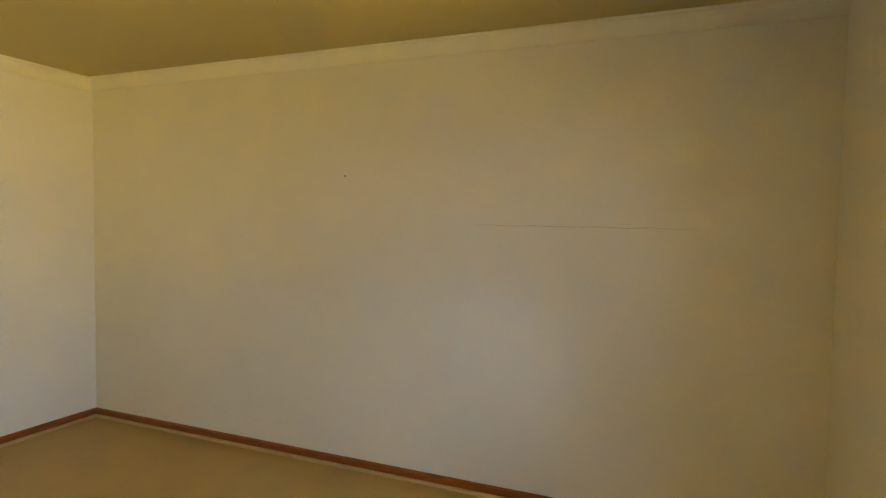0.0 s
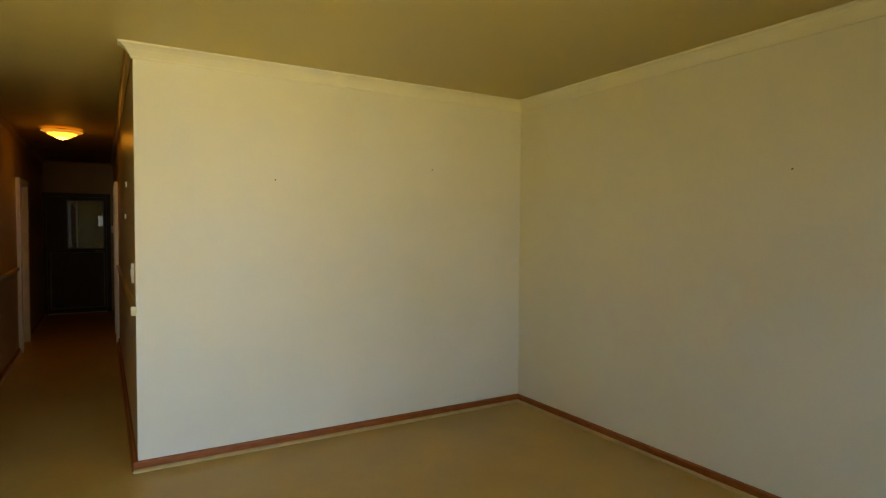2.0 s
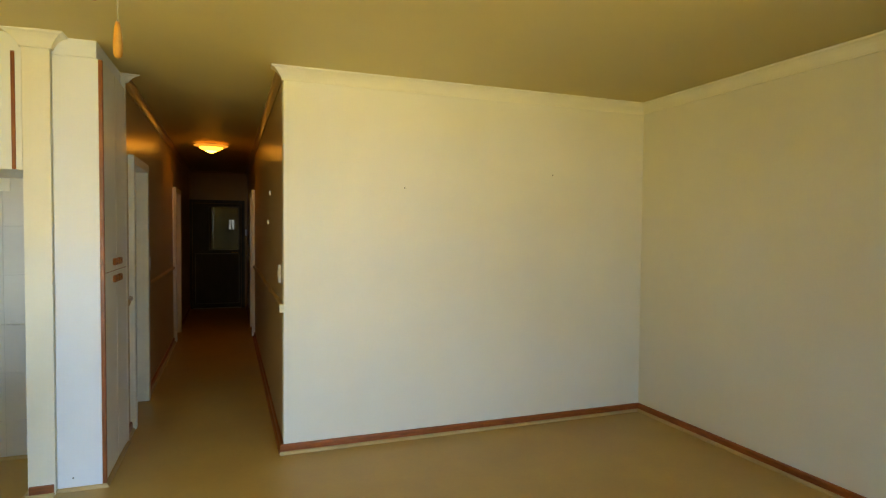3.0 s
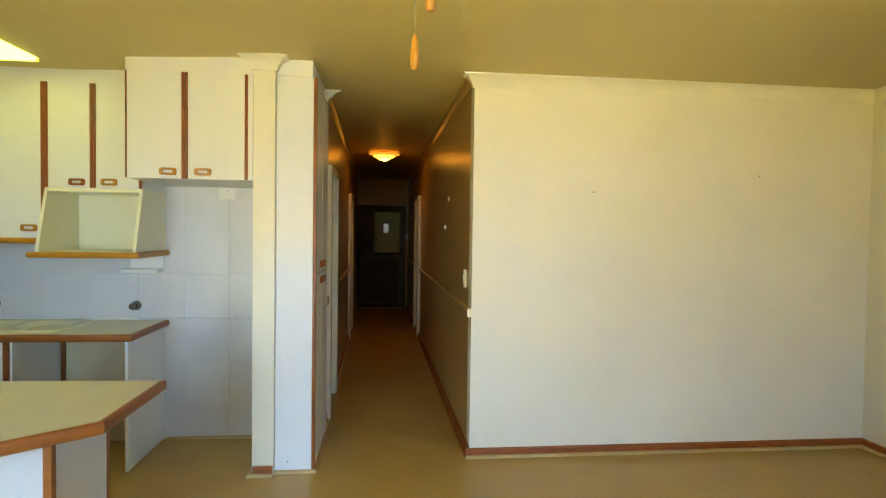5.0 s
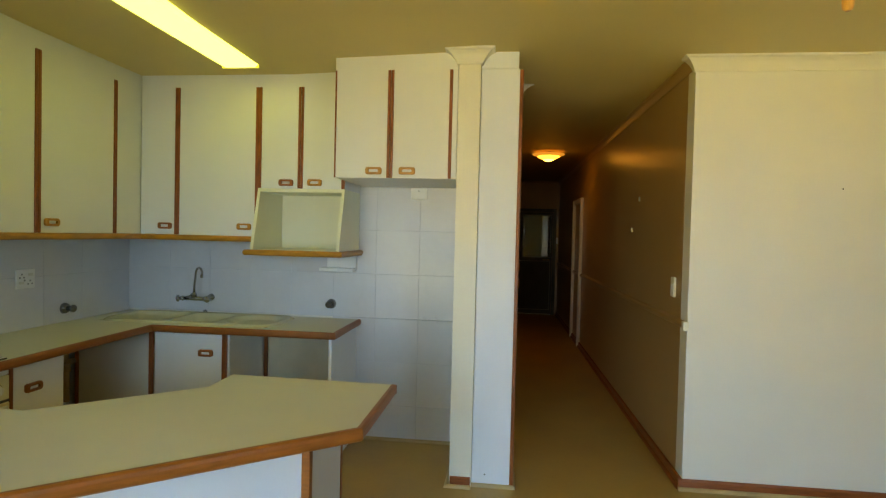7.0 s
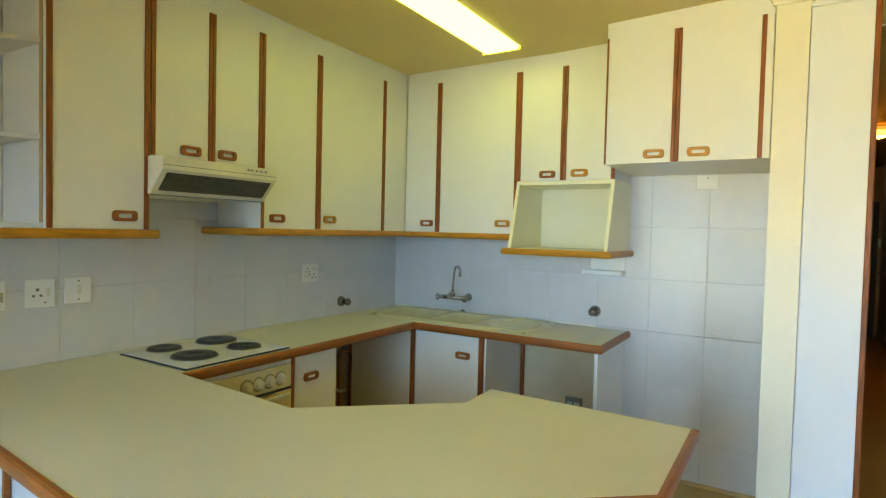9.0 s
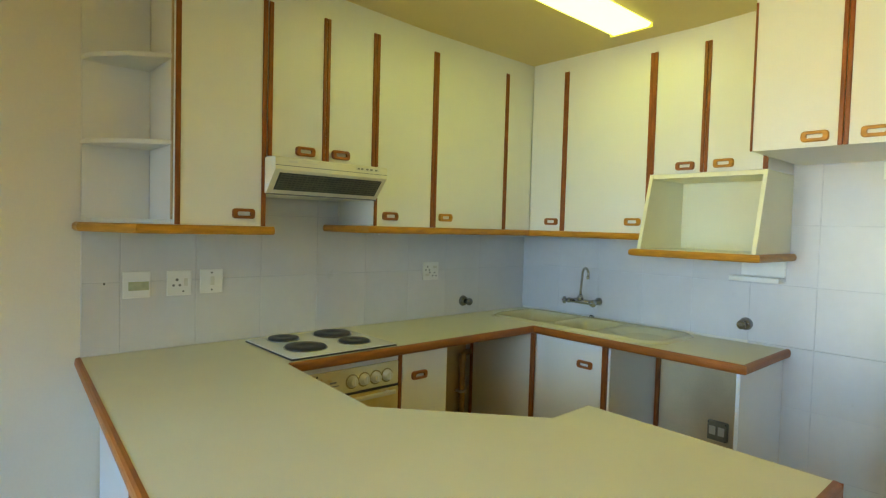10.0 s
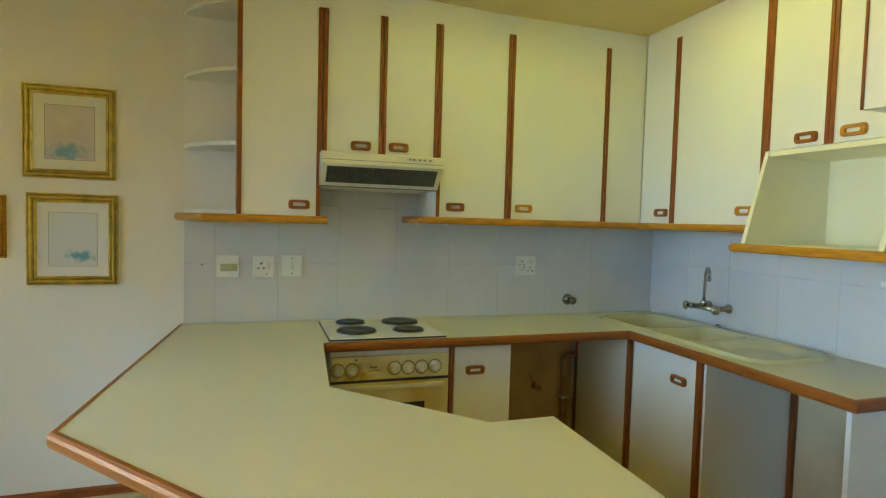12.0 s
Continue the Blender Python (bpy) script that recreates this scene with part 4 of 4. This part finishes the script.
def inset(x, y, x0, x1, y0, y1, r):
    """Signed distance inside a rounded rectangle (positive inside)."""
    cx, cy = (x0 + x1) / 2, (y0 + y1) / 2
    qx, qy = abs(x - cx) - (x1 - x0) / 2 + r, abs(y - cy) - (y1 - y0) / 2 + r
    return r - math.hypot(max(qx, 0), max(qy, 0)) - min(max(qx, qy), 0)


def ease(t):
    t = max(0.0, min(1.0, t))
    return t * t * (3 - 2 * t)


X0, X1, Y0, Y1 = -3.935, -2.660, -0.058, 0.462
bm = bmesh.new()
NX, NY = 150, 62
grid = []
for j in range(NY + 1):
    row = []
    for i in range(NX + 1):
        x, y = X0 + (X1 - X0) * i / NX, Y0 + (Y1 - Y0) * j / NY
        z = 0.9005 + 0.014 * ease(inset(x, y, X0, X1, Y0, Y1, 0.14) / 0.02)
        z -= 0.180 * ease(inset(x, y, -3.905, -3.455, -0.015, 0.375, 0.07) / 0.05)
        z -= 0.150 * ease(inset(x, y, -3.425, -3.105, -0.015, 0.375, 0.07) / 0.05)
        z -= 0.024 * ease(inset(x, y, -3.075, -2.69, -0.015, 0.39, 0.18) / 0.08)
        row.append(bm.verts.new((x, y, z)))
    grid.append(row)
for j in range(NY):
    for i in range(NX):
        x, y = X0 + (X1 - X0) * (i + 0.5) / NX, Y0 + (Y1 - Y0) * (j + 0.5) / NY
        if inset(x, y, X0, X1, Y0, Y1, 0.14) > -0.004:
            f = bm.faces.new((grid[j][i], grid[j][i + 1], grid[j + 1][i + 1], grid[j + 1][i]))
            f.smooth = True
bmesh.ops.delete(bm, geom=[v for v in bm.verts if not v.link_faces], context="VERTS")
part("basin", bm, SINK, s)
for x in (-3.68, -3.265):
    part("drain", lathe([(0.04, 0), (0.04, 0.003), (0.03, 0.004), (0.026, 0.002)], (x, 0.18, 0.735 if x < -3.5 else 0.765)), CHROME, s, "chrome drain")

part("plug_holder", lathe([(0.016, 0), (0.018, 0.006), (0.013, 0.016), (0.004, 0.02)], (-3.40, 0.432, 0.913), (0, 0, 1), 14), CHROME, s, "small dark plug on the sink's rim")

# ---- wall mixer ----
t = thing("wall_mixer_tap", (-3.42, BACKY, 1.0), "chrome wall mixer tap with a swan-neck spout", "tap")
TX, TY, TZ = -3.458, BACKY - 0.112, 1.022
part("body", pipe([(TX - 0.085, TY, TZ), (TX + 0.085, TY, TZ)], 0.016, 16), CHROME, t)
for s_ in (-1, 1):
    part("wall_flange", lathe([(0.028, 0), (0.026, 0.008), (0.014, 0.012), (0.014, 0.116)], (TX + s_ * 0.075, BACKY, TZ), (0, -1, 0), 20), CHROME, t)
    hd = part("tap_head", lathe([(0.016, 0), (0.020, 0.012), (0.014, 0.020), (0.014, 0.028)], (TX + s_ * 0.08, TY, TZ), (s_ * 0.85, -0.52, 0), 18), CHROME, t)
    c0 = Vector((TX + s_ * 0.105, TY - 0.016, TZ))
    part("grip", lathe([(0.012, 0), (0.026, 0.004), (0.027, 0.016), (0.022, 0.024), (0.008, 0.027)], c0, (s_ * 0.85, -0.52, 0), 10), CHROME, hd, "faceted chrome grip")
part("hot_mark", lathe([(0.007, 0), (0.006, 0.002)], (TX - 0.1295, TY - 0.031, TZ), (-0.85, -0.52, 0), 10), REDDOT, t, "small red hot-water mark")
part("spout_collar", lathe([(0.02, 0), (0.018, 0.03), (0.012, 0.04)], (TX, TY, TZ + 0.008), (0, 0, 1), 18), CHROME, t)
sx, sy = 0.86, -0.51
arc = [(TX, TY, TZ + 0.03), (TX, TY, TZ + 0.08), (TX + sx * 0.008, TY + sy * 0.008, TZ + 0.13), (TX + sx * 0.016, TY + sy * 0.016, TZ + 0.165)]
for k in range(9):
    g = math.pi * (0.92 - k / 8 * 0.84)
    arc.append((TX + sx * (0.064 + 0.046 * math.cos(g)), TY + sy * (0.064 + 0.046 * math.cos(g)), TZ + 0.185 + 0.05 * math.sin(g)))
arc.append((TX + sx * 0.102, TY + sy * 0.102, TZ + 0.18))
part("spout", pipe(arc, 0.0085, 14), CHROME, t, "slender swan-neck spout")
part("nozzle", lathe([(0.011, 0), (0.011, 0.018), (0.009, 0.02)], (TX + sx * 0.103, TY + sy * 0.103, TZ + 0.163), (0, 0, 1), 14), CHROME, t)


def stopcock(at, axis):
    t = thing("stopcock", at, "chrome appliance stopcock on the tiled wall", "valve", "stopcocks")
    a = Vector(axis)
    part("flange", lathe([(0.037, 0), (0.036, 0.010), (0.030, 0.024), (0.019, 0.032)], at, axis, 20), DULLCHROME, t)
    part("body", lathe([(0.014, 0), (0.014, 0.035), (0.019, 0.037), (0.019, 0.054), (0.014, 0.056)], Vector(at) + a * 0.012, axis, 18), DULLCHROME, t)
    part("grip", lathe([(0.012, 0), (0.025, 0.004), (0.026, 0.016), (0.021, 0.023), (0.008, 0.025)], Vector(at) + a * 0.056, axis, 12), DULLCHROME, t, "fluted chrome grip")


stopcock((-2.425, BACKY, 1.008), (0, -1, 0))
stopcock((WALLX, -0.165, 0.993), (1, 0, 0))


# ---- switches and sockets ----
def plate_on_west(name, y, z, w, h, label, category):
    t = thing(name, (WALLX, y, z - h / 2), label, category)
    part("plate", box(WALLX, WALLX + 0.010, y - w / 2, y + w / 2, z - h / 2, z + h / 2, 0.003), PLASTIC, t)
    return t


def bit(t, y, z, w, h, mat, depth=0.0015, name="insert"):
    part(name, box(WALLX + 0.0101, WALLX + 0.0101 + depth, y - w / 2, y + w / 2, z - h / 2, z + h / 2), mat, t)


t = plate_on_west("isolator_plate", -2.252, 1.207, 0.115, 0.122, "white blank plate with a faded green sticker", "switch")
bit(t, -2.245, 1.201, 0.085, 0.040, STICKER, 0.001, "sticker")
t = plate_on_west("socket_outlet", -2.068, 1.207, 0.112, 0.120, "white single socket outlet with a rocker switch", "socket")
for dy, dz, r in ((-0.012, 0.016, 0.007), (-0.027, -0.010, 0.006), (0.001, -0.010, 0.006)):
    part("pin_hole", lathe([(r, 0), (r, 0.0012)], (WALLX + 0.0102, -2.068 + dy, 1.207 + dz), (1, 0, 0), 10), DOORLINE, t)
bit(t, -2.040, 1.211, 0.016, 0.036, CARCASS, 0.004, "rocker")
part("screw", lathe([(0.004, 0), (0.004, 0.001)], (WALLX + 0.0102, -2.051, 1.167), (1, 0, 0), 8), INK, t)
t = plate_on_west("light_switch", -1.917, 1.210, 0.110, 0.118, "white wall switch plate with one rocker", "switch")
bit(t, -1.914, 1.212, 0.018, 0.042, CARCASS, 0.004, "rocker")
for dz in (-0.042, 0.042):
    part("screw", lathe([(0.004, 0), (0.004, 0.001)], (WALLX + 0.0102, -1.917, 1.210 + dz), (1, 0, 0), 8), INK, t)
t = plate_on_west("socket_outlet", -0.478, 1.214, 0.135, 0.120, "white double socket outlet above the worktop", "socket")
for dy, dz in ((-0.03, 0.028), (-0.045, 0.008), (-0.015, 0.008), (0.03, -0.012), (0.015, -0.032), (0.045, -0.032), (-0.01, -0.01)):
    part("pin_hole", lathe([(0.0055, 0), (0.0055, 0.0012)], (WALLX + 0.0102, -0.478 + dy, 1.214 + dz), (1, 0, 0), 10), DOORLINE, t)
bit(t, -0.445, 1.240, 0.03, 0.016, CARCASS, 0.004, "rocker")
bit(t, -0.510, 1.190, 0.03, 0.016, CARCASS, 0.004, "rocker")
t = thing("socket_outlet", (-1.77, BACKY, 1.80), "white socket outlet high in the fridge niche", "socket")
part("plate", box(-1.835, -1.715, BACKY - 0.010, BACKY, 1.80, 1.885, 0.003), PLASTIC, t)
part("screw", lathe([(0.004, 0), (0.004, 0.001)], (-1.775, BACKY - 0.0102, 1.865), (0, -1, 0), 8), INK, t)

t = thing("light_switch", (-0.01, 0.29, 1.17), "white light switch plate on the corridor wall", "switch")
part("plate", box(-0.018, -0.002, 0.255, 0.325, 1.172, 1.302, 0.003), PLASTIC, t)
part("rocker", box(-0.022, -0.018, 0.275, 0.305, 1.215, 1.26, 0.001), PLASTIC, t)
t = thing("light_switch", (left_x(2.0), 2.0, 1.17), "white light switch plate beside the corridor door", "switch")
xw = left_x(2.0)
part("plate", box(xw, xw + 0.018, 1.90, 1.97, 1.16, 1.29, 0.003), PLASTIC, t)
t = thing("light_switch", (-0.35, END, 1.5), "small white plate beside the end door", "switch")
part("plate", box(-0.165, -0.13, END - 0.012, END, 1.42, 1.55, 0.003), PLASTIC, t)

# ---- lamps ----
t = thing("fluorescent_light", (-2.87, -0.75, 2.60), "lit fluorescent ceiling fitting with a yellowed diffuser", "ceiling light")
part("base", box(-2.982, -2.754, -1.392, -0.126, 2.631, CEILING, 0.003), CARCASS, t, "dull enamelled metal tray")
part("diffuser", side_prism([(-2.984, 2.631), (-2.982, 2.610), (-2.966, 2.597), (-2.765, 2.597), (-2.748, 2.610), (-2.746, 2.631)], -1.388, -0.130, "y"), TUBEGLOW, t, "lit prismatic diffuser")
for y0, y1 in ((-1.400, -1.388), (-0.130, -0.118)):
    part("end_cap", box(-2.990, -2.742, y0, y1, 2.594, 2.640, 0.003), TUBECAP, t, "yellowed translucent end cap")

t = thing("corridor_lamp", (-0.62, 3.9, 2.54), "lit amber glass cone lamp on the corridor ceiling", "ceiling light")
part("rose", lathe([(0.06, 0), (0.06, 0.03), (0.03, 0.045)], (-0.62, 3.9, CEILING - 0.0455)), BRASS, t)
part("rim", lathe([(0.145, -0.012), (0.205, 0.010), (0.208, 0.016), (0.145, 0.004)], (-0.62, 3.9, 2.620)), LAMPRIM, t, "wide amber glass rim")
shade = part("shade", lathe([(0.072, -0.045), (0.145, -0.008), (0.145, 0.0), (0.05, 0.012)], (-0.62, 3.9, 2.612)), LAMPGLOW, t, "glowing amber glass cone")
part("tip", lathe([(0.006, -0.072), (0.03, -0.066), (0.072, -0.045)], (-0.62, 3.9, 2.612)), LAMPTIP, shade, "bright lower tip of the cone")


def pull_cord(x, y, tip, label):
    t = thing("pull_cord", (x, y, tip), label, "pull cord", "ceiling pull cords")
    part("cord", pipe([(x, y, CEILING), (x, y, tip + 0.075)], 0.0016, 6), CORD, t)
    part("acorn", lathe([(0.004, 0.0), (0.0085, 0.004), (0.0095, 0.012), (0.0102, 0.030), (0.0085, 0.055), (0.006, 0.072), (0.004, 0.080)], (x, y, tip), (0, 0, 1), 18), ACORN, t, "turned wooden acorn")


pull_cord(-0.546, -2.576, 1.945, "turned wooden pull cord acorn hanging from the ceiling")
pull_cord(-0.533, -2.863, 1.967, "second turned wooden pull cord acorn from the ceiling")


# ---- pictures ----
def framed(y0, y1, z0, z1, board, art, label, w=0.044, frame_mat=GOLD):
    t = thing("framed_picture", (WEST, (y0 + y1) / 2, z0), label, "picture", "pictures on the wall")
    prof = [(o * w / 0.044, WEST + x) for o, x in ((0.0, 0.0), (0.0, 0.015), (0.002, 0.019), (0.005, 0.020), (0.008, 0.018), (0.009, 0.012), (0.011, 0.012), (0.012, 0.022), (0.015, 0.026),
            (0.020, 0.0265), (0.025, 0.023), (0.028, 0.016), (0.029, 0.011), (0.031, 0.011), (0.032, 0.015), (0.036, 0.0155), (0.040, 0.012), (0.044, 0.0095), (0.044, 0.0))]
    bm = bmesh.new()
    loops = []
    for o, x in prof:
        loops.append([bm.verts.new((x, a, b)) for a, b in ((y0 + o, z0 + o), (y1 - o, z0 + o), (y1 - o, z1 - o), (y0 + o, z1 - o))])
    for p_, q_ in zip(loops, loops[1:]):
        for i in range(4):
            bm.faces.new((p_[i], p_[(i + 1) % 4], q_[(i + 1) % 4], q_[i]))
    bmesh.ops.recalc_face_normals(bm, faces=bm.faces)
    part("frame", bm, frame_mat, t, "moulded gold frame")
    for o in (0.0095, 0.0295):
        o *= w / 0.044
        bm = bmesh.new()
        for q in ((y0 + o, y0 + o + 0.0015, z0 + o, z1 - o), (y1 - o - 0.0015, y1 - o, z0 + o, z1 - o), (y0 + o + 0.0015, y1 - o - 0.0015, z0 + o, z0 + o + 0.0015), (y0 + o + 0.0015, y1 - o - 0.0015, z1 - o - 0.0015, z1 - o)):
            quad_box(bm, WEST + 0.010, WEST + 0.0135, *q)
        part("groove", bm, BRONZE, t, "dark groove in the moulding")
    part("mount", box(WEST + 0.001, WEST + 0.007, y0 + w - 0.004, y1 - w + 0.004, z0 + w - 0.004, z1 - w + 0.004), board, t, "pale mount board")
    m = 0.092
    for q in ((y0 + m, y1 - m, z0 + m, z0 + m + 0.002), (y0 + m, y1 - m, z1 - m - 0.002, z1 - m), (y0 + m, y0 + m + 0.002, z0 + m + 0.002, z1 - m - 0.002), (y1 - m - 0.002, y1 - m, z0 + m + 0.002, z1 - m - 0.002)):
        part("mount_bevel", box(WEST + 0.007, WEST + 0.0078, q[0], q[1], q[2], q[3]), DOORLINE, t)
    part("print", box(WEST + 0.007, WEST + 0.0074, y0 + m + 0.002, y1 - m - 0.002, z0 + m + 0.002, z1 - m - 0.002), art, t, "faded blue watercolour print")


art1 = print_material("watercolour_a", (0.70, 0.67, 0.62), (0.20, 0.36, 0.52), -3.00, 1.775, 0.105, 0.042, (0.52, 0.46, 0.48))
art2 = print_material("watercolour_b", (0.66, 0.71, 0.75), (0.12, 0.31, 0.48), -2.94, 1.260, 0.062, 0.036, (0.58, 0.63, 0.68))
framed(-3.186, -2.786, 1.640, 2.092, BOARD, art1, "gold-framed faded watercolour in a cream mount")
framed(-3.172, -2.776, 1.113, 1.566, MATB, art2, "gold-framed pale blue watercolour below the other")
art3 = print_material("watercolour_c", (0.62, 0.60, 0.52), (0.4, 0.42, 0.4), -3.4, 1.40, 0.05, 0.05, (0.6, 0.55, 0.45))
framed(-3.55, -3.255, 1.246, 1.549, BOARD, art3, "small timber-framed print beside the gold frames", 0.044, OAK)

# ---- marks on walls ----
for x, y, z, face in ((0.864, 0.0, 1.878, "y"), (2.115, 0.0, 2.021, "y")):
    solid("nail_hole", lathe([(0.005, 0), (0.003, 0.0015)], (x, y, z), (0, -1, 0), 8), INK, "small dark nail hole in the cream wall", "nail hole")
solid("nail_hole", lathe([(0.006, 0), (0.004, 0.002)], (EAST + 0.028 * 2.294, -2.294, 1.885), (-1, 0, 0), 8), SKIRT, "small brown nail in the side wall", "nail hole")
solid("nail_hole", lathe([(0.005, 0), (0.004, 0.0015)], (WALLX, -2.381, 1.216), (1, 0, 0), 8), INK, "small dark hole drilled in a tile", "nail hole")
solid("nail_hole", lathe([(0.005, 0), (0.004, 0.0015)], (-1.22, CUPF, 0.075), (0, -1, 0), 8), INK, "small dark nail hole low in the cupboard side", "nail hole")
bm = bmesh.new()
zs = [1.590 + 0.006 * math.sin(i * 0.9) * (i % 3) * 0.3 for i in range(29)]
for i in range(28):
    y0, y1 = -3.18 - i * 0.042, -3.18 - (i + 1) * 0.042
    wd = 0.0007 + 0.0008 * math.sin(math.pi * (i + 0.5) / 28)
    vs = [bm.verts.new((EAST - 0.028 * a - 0.0006, a, b)) for a, b in ((y0, zs[i] - wd), (y0, zs[i] + wd), (y1, zs[i + 1] + wd), (y1, zs[i + 1] - wd))]
    bm.faces.new(vs)
bmesh.ops.recalc_face_normals(bm, faces=bm.faces)
structure("wall_crack", bm, CRACK, "long hairline crack in the painted side wall", "crack")
for y, z in ((1.536, 1.631), (1.294, 1.889)):
    solid("wall_hook", box(right_x(y) - 0.012, right_x(y) + 0.001, y - 0.008, y + 0.008, z - 0.02, z + 0.02, 0.003), PLASTIC, "small pale hook on the corridor wall", "hook")

# ---- tiles ----
JOINT = 0.0017
TILE_MESH = {}


def tile_mesh(w, h, axis):
    key = (round(w, 3), round(h, 3), axis)
    if key not in TILE_MESH:
        t, b = 0.008, 0.0018
        bm = bmesh.new()
        outer = [(-w / 2, -h / 2), (w / 2, -h / 2), (w / 2, h / 2), (-w / 2, h / 2)]
        inner = [(-w / 2 + b, -h / 2 + b), (w / 2 - b, -h / 2 + b), (w / 2 - b, h / 2 - b), (-w / 2 + b, h / 2 - b)]
        loops = [(outer, 0.0), (outer, t - b), (inner, t)]
        rows = []
        for pts, d in loops:
            rows.append([bm.verts.new((d, a, z) if axis == "x" else (a, -d, z)) for a, z in pts])
        for p_, q_ in zip(rows, rows[1:]):
            for i in range(4):
                bm.faces.new((p_[i], p_[(i + 1) % 4], q_[(i + 1) % 4], q_[i]))
        bm.faces.new(rows[-1])
        bmesh.ops.recalc_face_normals(bm, faces=bm.faces)
        me = bpy.data.meshes.new("tile")
        bm.to_mesh(me)
        bm.free()
        me.materials.append(TILE)
        TILE_MESH[key] = me
    return TILE_MESH[key]


def tiled(name, axis, base, spans, rows, skip, label):
    """Tiles over a wall face between joint lines."""
    a0, a1, z0, z1 = spans[0], spans[-1], rows[0], rows[-1]
    g = box(base, base + 0.0106, a0, a1, z0, z1) if axis == "x" else box(a0, a1, base - 0.0106, base, z0, z1)
    wall = structure(name, g, GROUT, label, "tiles")
    for p0, p1 in zip(spans, spans[1:]):
        for q0, q1 in zip(rows, rows[1:]):
            if skip(p0, p1, q0, q1):
                continue
            me = tile_mesh(p1 - p0 - JOINT, q1 - q0 - JOINT, axis)
            c0, c1 = (p0 + p1) / 2, (q0 + q1) / 2
            shared("tile", me, (base + 0.004, c0, c1) if axis == "x" else (c0, base - 0.004, c1), wall)


ys = [-2.468, -2.318] + [-1.99 + 0.331 * i for i in range(8)]
ys[-1] = BACK - 0.001
tiled("tiles_hob_wall", "x", WEST, ys, [0.90, 1.222, 1.545, 1.80], lambda a, b, c0, c1: c1 > 1.6 and not (-1.99 < a < -1.1) or c1 < 0.95, "pale grey glazed wall tiles behind the hob")
xs = [WEST + 0.010, -3.725, -3.395, -3.066, -2.74, -2.413, -2.087, -1.761, -1.446]
tiled("tiles_sink_wall", "y", BACK, xs, [0.915, 1.244, 1.570, 1.895], lambda a, b, c0, c1: c1 > 1.6 and b < -2.2, "pale grey glazed wall tiles behind the sink")
tiled("tiles_niche_wall", "y", BACK, xs[5:], [0.02, 0.262, 0.588, 0.912], lambda a, b, c0, c1: False, "pale grey glazed wall tiles in the fridge niche")
